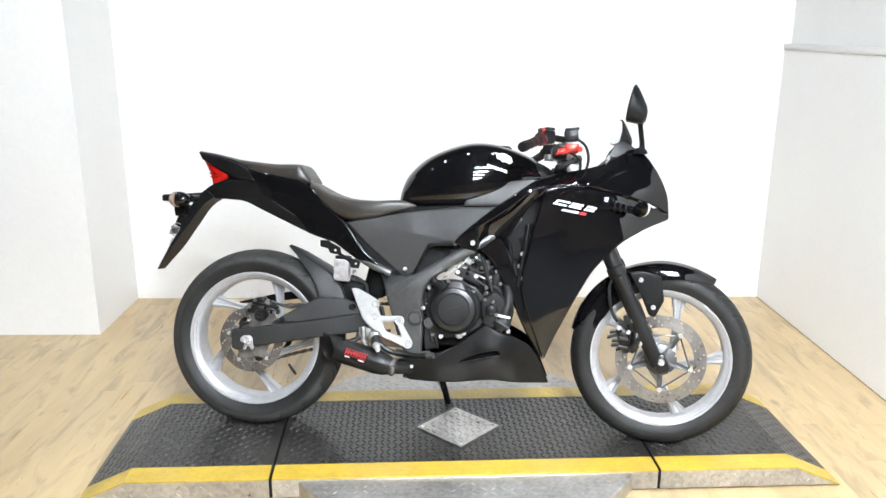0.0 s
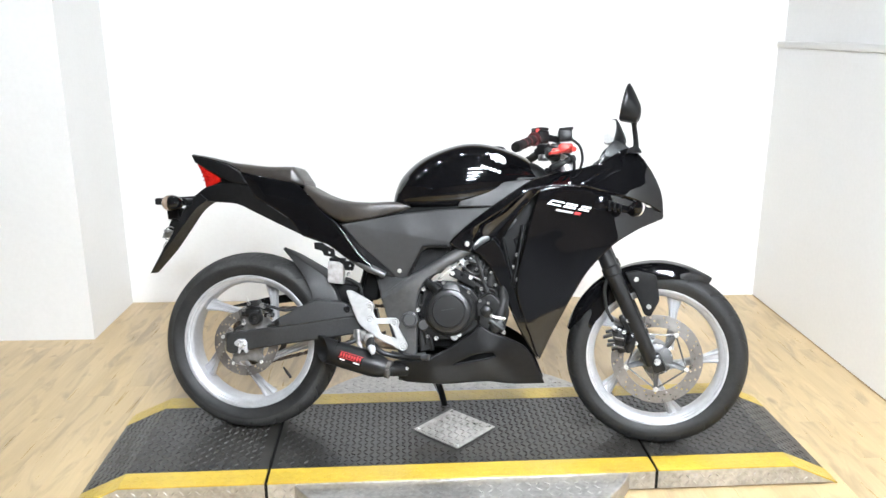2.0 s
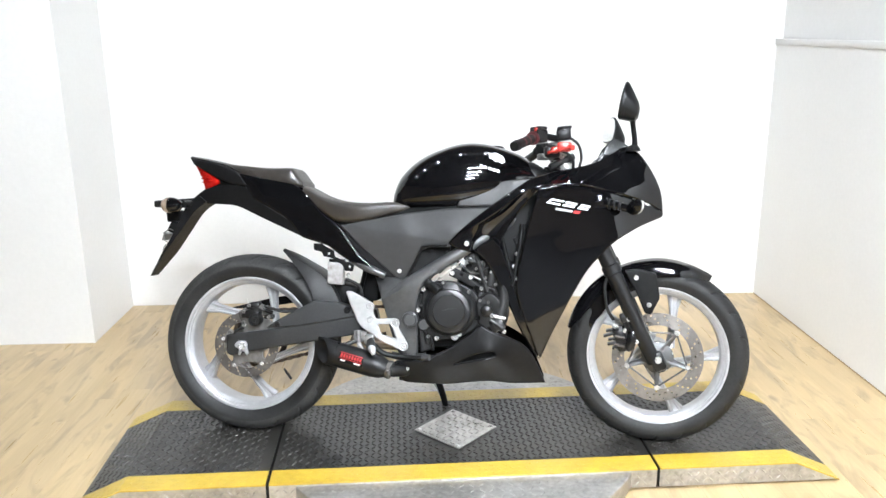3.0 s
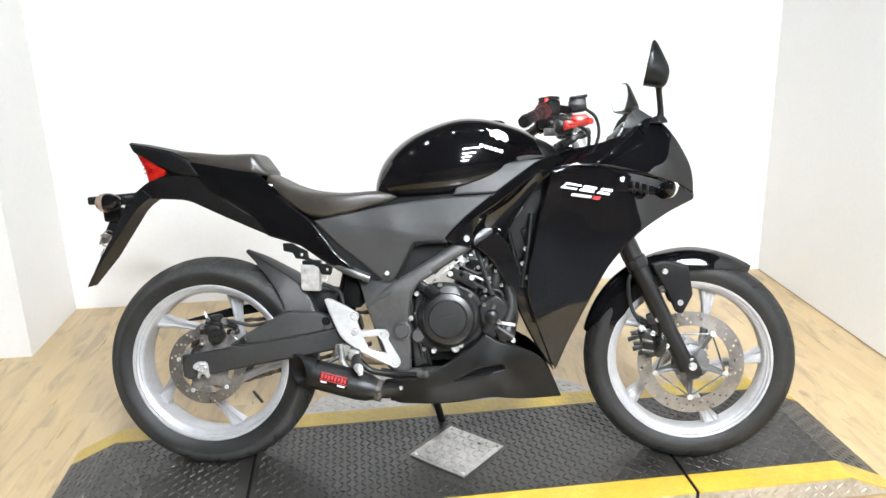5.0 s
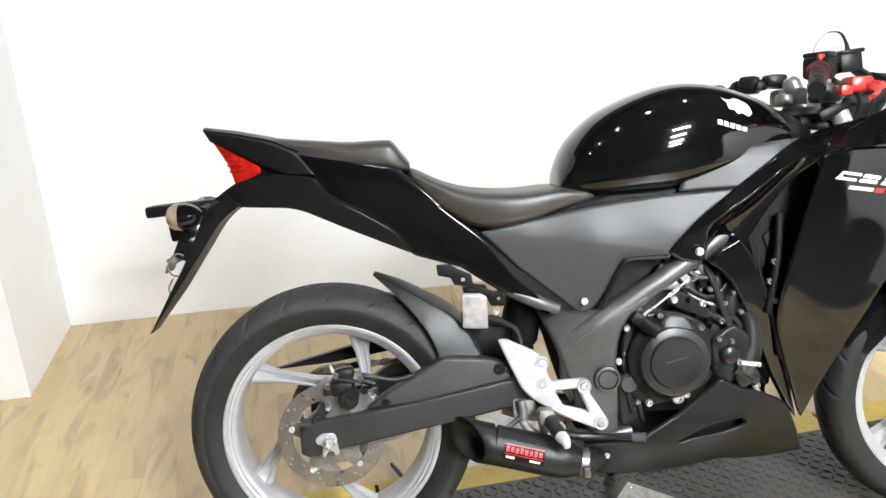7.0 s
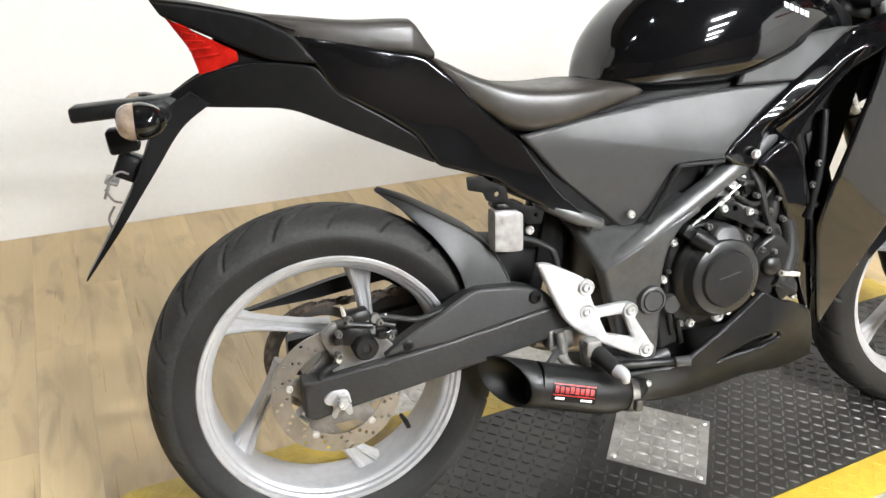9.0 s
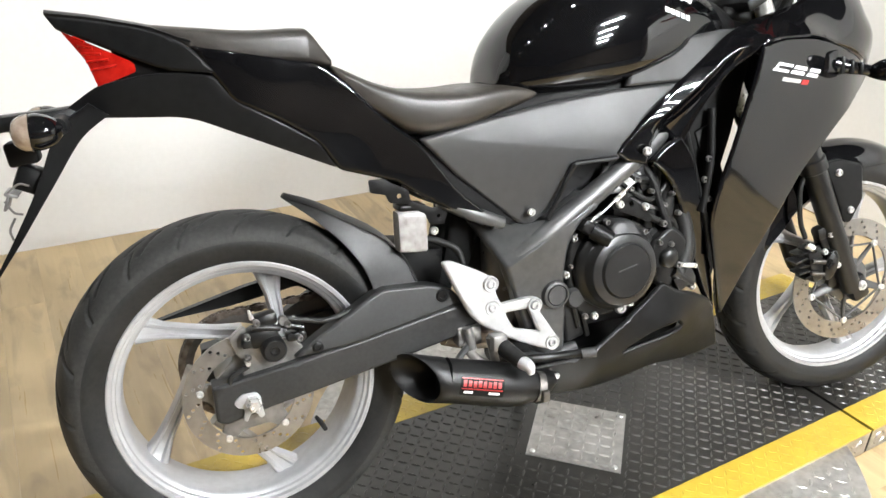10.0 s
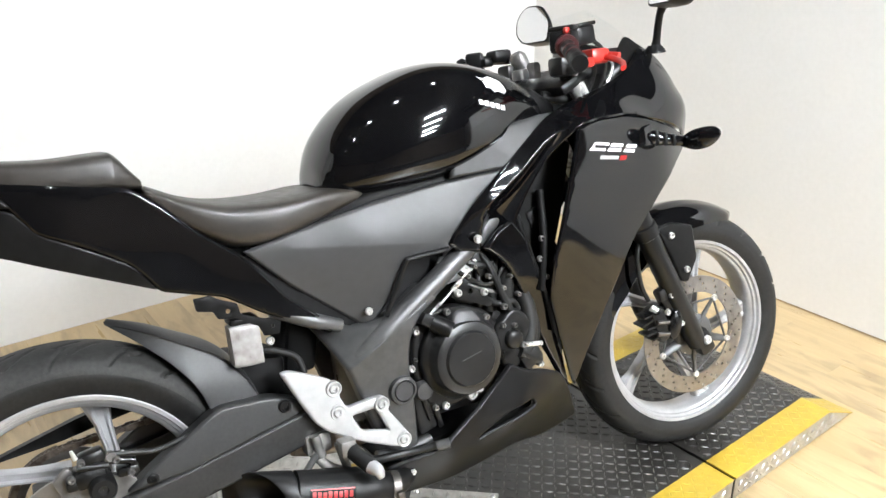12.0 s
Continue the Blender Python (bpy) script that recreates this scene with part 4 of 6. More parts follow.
# the lamp wraps round the tail's end
lamp_o = [(-0.207, 0.915, 0.003), (-0.110, 0.864, 0.004), (-0.108, 0.850, 0.004), (-0.165, 0.829, 0.004), (-0.176, 0.868, 0.01)]
tl = None
for s in (-1, 1):
    ob = b("tail_lamp" if tl is None else "tail_lamp_side", shell(lamp_o, lambda p: COWL(p) - 0.006, 0.03, 0.003, 0.008, s), REDLENS, "red tail lamp lens", parent=tl)
    tl = tl or ob
for k in range(5):
    f = k / 5
    link("lens_rib", tube([(-0.195 + 0.022 * f + 0.005, -0.036 - 0.012 * f, 0.905 - 0.062 * f), (-0.175 + 0.05 * f, -0.05 - 0.004 * f, 0.897 - 0.045 * f)], 0.0022, 6), REDLENS, tl)
b("tail_core", loft([(-0.14, 0.815, 0.90, 0.03, 0.85, 2.5), (-0.1, 0.80, 0.90, 0.05, 0.85, 3), (0.05, 0.76, 0.85, 0.08, 0.80, 3), (0.2, 0.68, 0.80, 0.085, 0.75, 3), (0.35, 0.62, 0.72, 0.09, 0.66, 3)], 24), DARK)

# plate holder and rear lamps
rows = []
spine = curve([(-0.16, 0, 0.79), (-0.205, 0, 0.755), (-0.25, 0, 0.69), (-0.305, 0, 0.61), (-0.366, 0, 0.527)], 6)
for i, p in enumerate(spine):
    t = i / (len(spine) - 1)
    w = np.interp(t, [0, 0.3, 0.75, 1], [0.05, 0.045, 0.055, 0.030])
    h = np.interp(t, [0, 0.3, 0.6, 1], [0.028, 0.030, 0.014, 0.002])
    n_ = Vector((-0.75, 0, 0.55)).normalized()
    rows.append([tuple(p + n_ * (h * a) + Vector((0, w * q, 0))) for a, q in ((-0.15, -1), (1, -0.9), (1.1, 0), (1, 0.9), (-0.15, 1), (-0.15, 0))])
ph = b("plate_holder", grid_mesh(rows, close_v=True, caps=True), SATIN, "black plastic plate holder below the tail")
link("holder_arm", box(0.165, 0.07, 0.024, (-0.275, 0.01, 0.785), 0.006, Matrix.Rotation(radians(-4), 4, "Y")), SATIN, ph)
link("reflector_box", box(0.045, 0.055, 0.038, (-0.288, 0, 0.738), 0.006, Matrix.Rotation(radians(-8), 4, "Y")), SATIN, ph)
link("lamp_box", box(0.045, 0.05, 0.04, (-0.282, 0, 0.695), 0.006, Matrix.Rotation(radians(25), 4, "Y")), SATIN, ph)
link("plate_bracket", join(box(0.020, 0.06, 0.006, (-0.312, 0, 0.676), 0.002, Matrix.Rotation(radians(20), 4, "Y")), box(0.004, 0.06, 0.024, (-0.320, 0, 0.664), 0.001, Matrix.Rotation(radians(20), 4, "Y")), tube([(-0.322, -0.028, 0.668), (-0.312, -0.03, 0.650), (-0.300, -0.028, 0.645)], 0.002, 6), tube([(-0.312, -0.025, 0.640), (-0.322, -0.025, 0.622), (-0.320, -0.025, 0.606)], 0.002, 6), tube([(-0.320, -0.028, 0.676), (-0.300, -0.028, 0.692), (-0.285, -0.028, 0.688)], 0.002, 6)), BRACKET, ph, "bent steel plate bracket")
for s in (-1, 1):
    sig = b("rear_indicator", tube([(-0.225, s * 0.02, 0.778), (-0.228, s * 0.075, 0.778)], [0.016, 0.012], 14), SATIN, "clear rear indicator on a black stalk")
    body = loft([(-0.274, 0.760, 0.788, 0.020, 0.774, 2), (-0.266, 0.750, 0.798, 0.030, 0.774, 2), (-0.252, 0.747, 0.801, 0.033, 0.774, 2), (-0.232, 0.754, 0.794, 0.028, 0.775, 2), (-0.220, 0.766, 0.782, 0.012, 0.775, 2)], 24, 4, s * 0.105)
    link("shell", body, GLOSS, sig)
    link("lens", loft([(-0.288, 0.770, 0.780, 0.010, 0.774, 2), (-0.284, 0.757, 0.792, 0.024, 0.774, 2), (-0.274, 0.749, 0.799, 0.031, 0.774, 2), (-0.262, 0.7465, 0.8015, 0.0335, 0.774, 2)], 24, 4, s * 0.105), AMBER, sig, "clear lamp lens")
# subframe tab and bottle
BRK = [(0.234, 0.650), (0.262, 0.650), (0.276, 0.640), (0.304, 0.627), (0.307, 0.607), (0.346, 0.590), (0.376, 0.588), (0.368, 0.558), (0.341, 0.560), (0.334, 0.578), (0.299, 0.602), (0.269, 0.607), (0.262, 0.622), (0.236, 0.628)]
b("subframe_bracket", shell([(x, z, 0.003) for x, z in BRK], 0.101, 0.005, 0.0015, 0.012, holes=[[(cx + r * math.cos(t), cz + r * math.sin(t)) for t in np.linspace(0, 6.28, 9)[:-1]] for cx, cz, r in ((0.287, 0.617, 0.0045), (0.358, 0.574, 0.004))]), SATIN, "black steel bracket with holes", smooth=False)
bottle = b("fluid_bottle", loft([(0.284, 0.520, 0.584, 0.013, 0.553, 7), (0.287, 0.515, 0.588, 0.018, 0.553, 7), (0.330, 0.512, 0.586, 0.018, 0.552, 7), (0.333, 0.516, 0.582, 0.013, 0.552, 7)], 36, 3, -0.084), RESIN, "cloudy brake fluid bottle")
link("cap", box(0.05, 0.042, 0.012, (0.311, -0.078, 0.593), 0.004, Matrix.Rotation(radians(3), 4, "Y")), SATIN, bottle)
link("outlet_hose", tube([(0.340, -0.078, 0.53), (0.365, -0.085, 0.522), (0.392, -0.095, 0.505), (0.400, -0.10, 0.475)], 0.006, 10), RUBBER, bottle)
link("clip", bolt(0.352, -0.085, 0.545, 0.008, 0.006), CHROME, bottle)
b("battery_tray", box(0.10, 0.12, 0.072, (0.328, 0, 0.476), 0.012, Matrix.Rotation(radians(8), 4, "Y")), DARK)
b("shock_cover", box(0.062, 0.10, 0.15, (0.428, 0.01, 0.53), 0.014, Matrix.Rotation(radians(12), 4, "Y")), DARK)
b("shock", tube([(0.37, 0.0, 0.36), (0.42, 0, 0.58)], 0.03, 16), DARK)

# ---- seats and tank ----
b("rider_seat", loft([(0.188, 0.805, 0.838, 0.070, 0.824, 3.2), (0.20, 0.80, 0.842, 0.092, 0.820, 3.8), (0.26, 0.752, 0.812, 0.112, 0.786, 4.4), (0.325, 0.716, 0.794, 0.122, 0.762, 4.6), (0.41, 0.722, 0.788, 0.128, 0.762, 4.4), (0.49, 0.742, 0.792, 0.118, 0.774, 4.0), (0.555, 0.757, 0.786, 0.100, 0.774, 3.2), (0.578, 0.764, 0.778, 0.070, 0.772, 2.6)], 56), SEATMAT, "black vinyl rider seat")
b("pillion_seat", loft([(-0.118, 0.905, 0.917, 0.030, 0.911, 2.6), (-0.10, 0.895, 0.921, 0.055, 0.905, 3.4), (-0.03, 0.872, 0.914, 0.080, 0.888, 4.2), (0.06, 0.855, 0.905, 0.094, 0.875, 4.6), (0.14, 0.845, 0.905, 0.097, 0.870, 5.0), (0.158, 0.842, 0.901, 0.095, 0.866, 5.0), (0.176, 0.840, 0.878, 0.089, 0.856, 4.4), (0.192, 0.838, 0.857, 0.080, 0.848, 3.4)], 56), SEATMAT, "black vinyl pillion seat pad")
TANK = [(0.494, 0.785, 0.800, 0.040, 0.79, 2.2), (0.501, 0.770, 0.838, 0.070, 0.788, 2.2), (0.525, 0.762, 0.884, 0.103, 0.800, 2.25), (0.575, 0.758, 0.931, 0.136, 0.815, 2.35), (0.64, 0.760, 0.965, 0.158, 0.830, 2.5), (0.72, 0.765, 0.989, 0.166, 0.842, 2.6), (0.79, 0.78, 0.991, 0.158, 0.852, 2.6), (0.86, 0.80, 0.976, 0.140, 0.858, 2.6), (0.93, 0.82, 0.949, 0.114, 0.862, 2.5), (0.985, 0.84, 0.910, 0.085, 0.868, 2.3), (1.005, 0.855, 0.895, 0.05, 0.872, 2.3)]
tank = b("fuel_tank", loft(TANK, 56, 7), GLOSS, "glossy black fuel tank")
link("filler_cap", revolve([(0.0005, 0.012), (0.030, 0.012), (0.036, 0.008), (0.040, 0.0), (0.0005, 0.0)], 32, (0.83, 0, 0.972), closed=False, axis="z"), SATIN, tank)
b("tank_front_cover", loft([(0.91, 0.85, 0.948, 0.10, 0.87, 3), (0.97, 0.85, 0.925, 0.095, 0.87, 3), (1.02, 0.86, 0.895, 0.07, 0.87, 3)], 28), SATIN)


def on_tank(x, z):
    """Half width of the tank at a height, near its upper front."""
    st = TANK
    xs = [s[0] for s in st]
    zt, w, zw, e = [np.interp(x, xs, [s[k] for s in st]) for k in (2, 3, 4, 5)]
    q = np.clip((z - zw) / (zt - zw), 0, 0.999)
    return w * (1 - q ** e) ** (1 / e)


def tank_depth(p):
    return np.array([on_tank(x, z) for x, z in p]) + 0.0022


wing = [(0.842 + (x - 0.838) * 0.84, 0.938 + (z - 0.936) * 0.76, r) for x, z, r in [(0.798, 0.962, 0.003), (0.838, 0.956, 0.006), (0.868, 0.938, 0.006), (0.874, 0.914, 0.003), (0.862, 0.906, 0.002), (0.846, 0.916, 0.003), (0.834, 0.914, 0.002), (0.826, 0.926, 0.003), (0.813, 0.928, 0.002), (0.812, 0.944, 0.006)]]
for s in (-1, 1):
    link("emblem", shell(wing, tank_depth, 0.001, 0.0, 0.004, s), WHITEPRINT, tank, "plain white wing-shaped emblem")
    for k in range(5):
        u = 0.792 + 0.0132 * k
        q = 0.914 - 0.30 * (u - 0.79)
        link("emblem_bar", shell([(u, q, 0.001), (u + 0.0105, q - 0.003, 0.001), (u + 0.0095, q - 0.0125, 0.001), (u - 0.001, q - 0.0095, 0.001)], tank_depth, 0.001, 0.0, 0.004, s), WHITEPRINT, tank, "plain white lettering block")

b("tank_base", loft([(0.42, 0.70, 0.755, 0.085, 0.73, 4), (0.60, 0.735, 0.785, 0.112, 0.76, 4), (0.75, 0.745, 0.80, 0.122, 0.775, 4), (0.92, 0.78, 0.85, 0.112, 0.82, 3.5), (1.0, 0.82, 0.87, 0.09, 0.85, 3)], 28), DARK)

# ---- grey panels ----
knee = [(0.718, 0.776, 0.004), (0.742, 0.836, 0.015), (0.765, 0.850, 0.015), (0.85, 0.858, 0.02), (0.945, 0.868, 0.01), (0.985, 0.868, 0.01), (0.90, 0.826, 0.02), (0.838, 0.779, 0.004)]
side_p = [(0.327, 0.712, 0.004), (0.45, 0.736, 0.02), (0.568, 0.756, 0.02), (0.70, 0.771, 0.02), (0.838, 0.777, 0.004), (0.765, 0.728, 0.01), (0.700, 0.668, 0.01), (0.700, 0.645, 0.01), (0.625, 0.642, 0.015), (0.600, 0.630, 0.01), (0.572, 0.566, 0.012), (0.540, 0.536, 0.015), (0.522, 0.534, 0.015), (0.40, 0.636, 0.02)]
SIDE = surface([(0.327, 0.712, 0.112), (0.45, 0.735, 0.116), (0.57, 0.755, 0.122), (0.70, 0.770, 0.134), (0.83, 0.777, 0.148), (0.42, 0.695, 0.121), (0.55, 0.700, 0.138), (0.70, 0.700, 0.151), (0.70, 0.65, 0.152), (0.60, 0.62, 0.138), (0.53, 0.54, 0.122), (0.43, 0.62, 0.114), (0.52, 0.62, 0.130)])
CREASE = [(0.41, 0.704), (0.48, 0.693), (0.55, 0.682), (0.62, 0.671), (0.695, 0.660)]


def side_depth(p):
    """The side panel turns inward a little below a faint crease."""
    p = np.asarray(p, float)
    line = np.interp(p[:, 0], [0.41, 0.695], [0.704, 0.660])
    return SIDE(p) - 0.10 * np.maximum(0, line - p[:, 1])


for s in (-1, 1):
    b("knee_panel", shell(knee, surface([(0.72, 0.78, 0.146), (0.76, 0.845, 0.143), (0.85, 0.80, 0.150), (0.85, 0.855, 0.140), (0.98, 0.868, 0.125), (0.9, 0.83, 0.148)]), 0.012, 0.006, 0.012, s), GREY, "dark grey textured knee panel")
    sp = b("side_panel", shell(side_p, side_depth, 0.012, 0.006, 0.012, s, fold=CREASE), GREY, "dark grey textured side panel")
    link("panel_bolt", bolt(0.529, s * 0.122, 0.563, 0.0075, 0.006, s), CHROME, sp)
    lip = tube([(0.558, s * 0.131, 0.548), (0.580, s * 0.136, 0.590), (0.604, s * 0.143, 0.638), (0.618, s * 0.146, 0.647), (0.69, s * 0.155, 0.650)], 0.005, 8)
    link("panel_lip", lip, SATIN, sp)

# ---- fairing ----
UPPER = surface([(0.69, 0.655, 0.157), (0.75, 0.64, 0.155), (0.79, 0.745, 0.163), (0.83, 0.78, 0.160), (0.80, 0.69, 0.168), (0.88, 0.74, 0.180), (0.94, 0.862, 0.150), (0.95, 0.82, 0.186), (1.0, 0.885, 0.145), (1.0, 0.848, 0.194), (1.1, 0.90, 0.138), (1.1, 0.862, 0.182), (1.2, 0.915, 0.122), (1.2, 0.845, 0.158), (1.25, 0.958, 0.096), (1.30, 0.945, 0.086), (1.322, 0.895, 0.102), (1.345, 0.85, 0.109), (1.352, 0.886, 0.084), (1.378, 0.82, 0.088), (1.386, 0.76, 0.074), (1.30, 0.80, 0.137), (1.25, 0.90, 0.130)])
upper = [(0.690, 0.658, 0.006), (0.735, 0.705, 0.02), (0.79, 0.750, 0.02), (0.835, 0.785, 0.02), (0.90, 0.832, 0.02), (0.95, 0.866, 0.03), (1.02, 0.889, 0.03), (1.11, 0.906, 0.03), (1.19, 0.932, 0.03), (1.245, 0.974, 0.02), (1.275, 0.978, 0.02), (1.31, 0.952, 0.03), (1.352, 0.890, 0.04), (1.379, 0.82, 0.03), (1.386, 0.764, 0.004), (1.33, 0.792, 0.01), (1.25, 0.816, 0.03), (1.12, 0.846, 0.03), (1.02, 0.846, 0.02), (0.985, 0.836, 0.01), (0.925, 0.772, 0.03), (0.872, 0.690, 0.02), (0.852, 0.618, 0.01), (0.812, 0.608, 0.01), (0.775, 0.626, 0.01), (0.715, 0.640, 0.01)]
OUTER = surface([(0.975, 0.825, 0.196), (1.003, 0.793, 0.195), (1.1, 0.845, 0.182), (1.25, 0.812, 0.144), (1.384, 0.762, 0.070), (1.361, 0.752, 0.084), (1.241, 0.685, 0.148), (1.139, 0.585, 0.150), (1.08, 0.48, 0.136), (0.993, 0.279, 0.092), (0.965, 0.36, 0.115), (0.915, 0.51, 0.150), (0.945, 0.66, 0.182), (1.05, 0.68, 0.174), (1.15, 0.75, 0.170)])
outer = [(0.980, 0.836, 0.006), (1.03, 0.846, 0.02), (1.12, 0.846, 0.03), (1.25, 0.815, 0.03), (1.33, 0.790, 0.01), (1.386, 0.764, 0.004), (1.384, 0.750, 0.006), (1.30, 0.716, 0.03), (1.225, 0.672, 0.03), (1.139, 0.582, 0.04), (1.082, 0.475, 0.04), (1.030, 0.366, 0.03), (0.994, 0.279, 0.003), (0.982, 0.300, 0.01), (0.945, 0.40, 0.03), (0.912, 0.50, 0.03), (0.918, 0.58, 0.03), (0.948, 0.72, 0.03)]


FOLD = [(0.69, 0.672), (0.73, 0.689), (0.766, 0.708), (0.81, 0.735), (0.857, 0.767), (0.89, 0.793), (0.921, 0.817), (0.955, 0.835), (0.99, 0.845)]
FOLD_LINE = np.array([tuple(v)[:2] for v in curve([(a, c, 0) for a, c in FOLD], 8)]).T


def upper_depth(p):
    """The upper fairing folds inward below a line that runs from its rear tip to the seam."""
    p = np.asarray(p, float)
    line = np.interp(p[:, 0], *FOLD_LINE)
    fade = np.interp(p[:, 0], [0.69, 0.73, 0.93, 1.0], [0.6, 1.0, 1.0, 0.0])
    under = np.maximum(0, line - p[:, 1])
    steep = np.interp(p[:, 0], [0.69, 0.765, 0.80, 0.945, 0.985], [0.10, 0.14, 1.5, 1.5, 0.1])
    sink = 0.055 * (1 - np.exp(-steep * under / 0.055))
    return UPPER(p) - sink - 0.10 * fade * np.maximum(0, p[:, 1] - line)


STRUT = surface([(0.78, 0.64, 0.149), (0.84, 0.672, 0.150), (0.87, 0.60, 0.146), (0.82, 0.585, 0.144), (0.90, 0.50, 0.128), (0.875, 0.49, 0.124), (0.945, 0.38, 0.102), (0.925, 0.37, 0.100), (0.985, 0.29, 0.080)])
strut = [(0.772, 0.634, 0.004), (0.800, 0.658, 0.01), (0.838, 0.678, 0.01), (0.868, 0.640, 0.03), (0.895, 0.560, 0.03), (0.925, 0.465, 0.03), (0.962, 0.375, 0.03), (0.992, 0.272, 0.003), (0.968, 0.300, 0.02), (0.925, 0.375, 0.03), (0.885, 0.465, 0.03), (0.840, 0.560, 0.03), (0.805, 0.610, 0.02)]
for s in (-1, 1):
    up_ = b("upper_fairing", shell(upper, upper_depth, 0.008, 0.006, 0.012, s, fold=FOLD), GLOSS, "glossy black upper fairing")
    out_ = b("side_fairing", shell(outer, lambda p: OUTER(p) + 0.002, 0.008, 0.005, 0.012, s), GLOSS, "glossy black side fairing with a white logo")
    b("fairing_leg", shell(strut, STRUT, 0.014, 0.006, 0.012, s), GLOSS, "glossy black inner fairing leg")
    link("fairing_bolt", bolt(0.752, s * 0.158, 0.657, 0.0085, 0.007, s), CHROME, up_)
    # plain logo shapes
    dep = lambda p: OUTER(p) + 0.0032
    def slanted(u0, u1, v0, v1, notch=0.0):
        """A leaning block in the logo's row: u along it, v up."""
        pts = [(u0, v0), (u1, v0), (u1 + 0.35 * (v1 - v0), v1), (u0 + 0.9 * (v1 - v0), v1)]
        if notch:
            um, vm = (u0 + u1) / 2, (v0 + v1) / 2
            pts = [(u0, v0), (u1, v0), (u1 + notch, vm), (u1 + 0.3 * notch, v1), (u0 + 0.9 * (v1 - v0), v1)]
        return [(1.002 + u - 0.0 * v, 0.789 - 0.175 * u + v, 0.0015) for u, v in pts]
    for pts in (slanted(0.0, 0.044, 0.0, 0.0055), slanted(0.012, 0.056, 0.0115, 0.017), slanted(0.005, 0.014, 0.004, 0.013), slanted(0.050, 0.090, 0.0, 0.0072), slanted(0.059, 0.097, 0.0098, 0.017), slanted(0.098, 0.132, 0.0, 0.0072), slanted(0.106, 0.139, 0.0098, 0.017)):
        link("logo_shape", shell(pts, dep, 0.001, 0.0, 0.008, s), WHITEPRINT, out_, "plain white logo shape")
    link("model_bar", shell([(1.034, 0.7745, 0.001), (1.088, 0.766, 0.001), (1.084, 0.759, 0.001), (1.030, 0.7675, 0.001)], dep, 0.001, 0.0, 0.008, s), GREYPRINT, out_, "plain pale logo bar")
    link("model_mark", shell([(1.092, 0.766, 0.001), (1.112, 0.7635, 0.001), (1.107, 0.7545, 0.001), (1.087, 0.757, 0.001)], dep, 0.001, 0.0, 0.008, s), REDPRINT, out_, "plain red logo mark")
    ind = b("front_indicator", tube([(1.190, s * 0.158, 0.790), (1.222, s * 0.176, 0.782), (1.256, s * 0.188, 0.774)], [0.017, 0.013, 0.011], 14), GLOSS, "black front indicator on a stalk")
    pod = loft([(-0.012, -0.008, 0.008, 0.008, 0, 2), (0.0, -0.014, 0.014, 0.014, 0, 2), (0.022, -0.022, 0.021, 0.019, 0, 2), (0.050, -0.021, 0.022, 0.018, 0.002, 2), (0.070, -0.012, 0.018, 0.011, 0.004, 2), (0.080, -0.002, 0.010, 0.003, 0.005, 2)], 28, 4)
    lens = loft([(0.004, -0.010, 0.012, 0.004, 0, 2), (0.020, -0.0195, 0.0185, 0.010, 0, 2), (0.048, -0.0185, 0.0195, 0.010, 0.002, 2), (0.068, -0.009, 0.015, 0.006, 0.004, 2), (0.076, 0.0, 0.009, 0.002, 0.005, 2)], 24, 4)
    aim = Matrix.Translation((1.264, s * 0.192, 0.771)) @ Matrix.Rotation(radians(s * 76), 4, "Z") @ Matrix.Rotation(radians(-9), 4, "Y")
    lens.transform(aim @ Matrix.Translation((0, -s * 0.011, 0)))
    pod.transform(aim)
    link("pod", pod, GLOSS, ind, "dark glossy lamp pod")
    link("lens", lens, LENSCLEAR, ind, "clear lens facing forward")
    link("stalk_base", box(0.046, 0.026, 0.044, (1.172, s * 0.160, 0.795), 0.006), GLOSS, ind)
    for k in range(3):
        link("stalk_rib", box(0.007, 0.034, 0.033 - 0.004 * k, (1.204 + 0.016 * k, s * (0.165 + 0.008 * k), 0.787 - 0.004 * k), 0.002, Matrix.Rotation(radians(s * 25), 4, "Z")), SATIN, ind)
    b("lamp_glass", loft([(1.285, 0.775, 0.822, 0.010, 0.80, 2), (1.305, 0.770, 0.83, 0.03, 0.80, 2.2), (1.33, 0.772, 0.825, 0.035, 0.80, 2.2), (1.345, 0.785, 0.81, 0.015, 0.80, 2)], 20, 3, s * 0.075), LENSCLEAR, "clear headlamp glass")
b("headlamp", loft([(1.25, 0.76, 0.90, 0.09, 0.83, 2.5), (1.33, 0.77, 0.88, 0.06, 0.83, 2.5), (1.375, 0.765, 0.83, 0.03, 0.80, 2.2)], 24), DARK)
# cockpit: inner black panels, dash and brackets
COCK = surface([(0.96, 0.866, 0.145), (1.1, 0.905, 0.132), (1.19, 0.925, 0.118), (1.26, 0.96, 0.085), (1.0, 0.84, 0.11), (1.12, 0.85, 0.08), (1.24, 0.88, 0.06)])
for s in (-1, 1):
    b("cockpit_trim", shell([(0.95, 0.862), (1.02, 0.885), (1.11, 0.902), (1.19, 0.921), (1.26, 0.958), (1.25, 0.89), (1.12, 0.85), (1.0, 0.83)], COCK, 0.006, 0.003, 0.014, s), SATIN)
b("dash", loft([(1.165, 0.88, 0.935, 0.070, 0.91, 3.5), (1.205, 0.89, 0.962, 0.078, 0.93, 3.5), (1.24, 0.90, 0.985, 0.07, 0.94, 3)], 28), SATIN, "black instrument cluster")
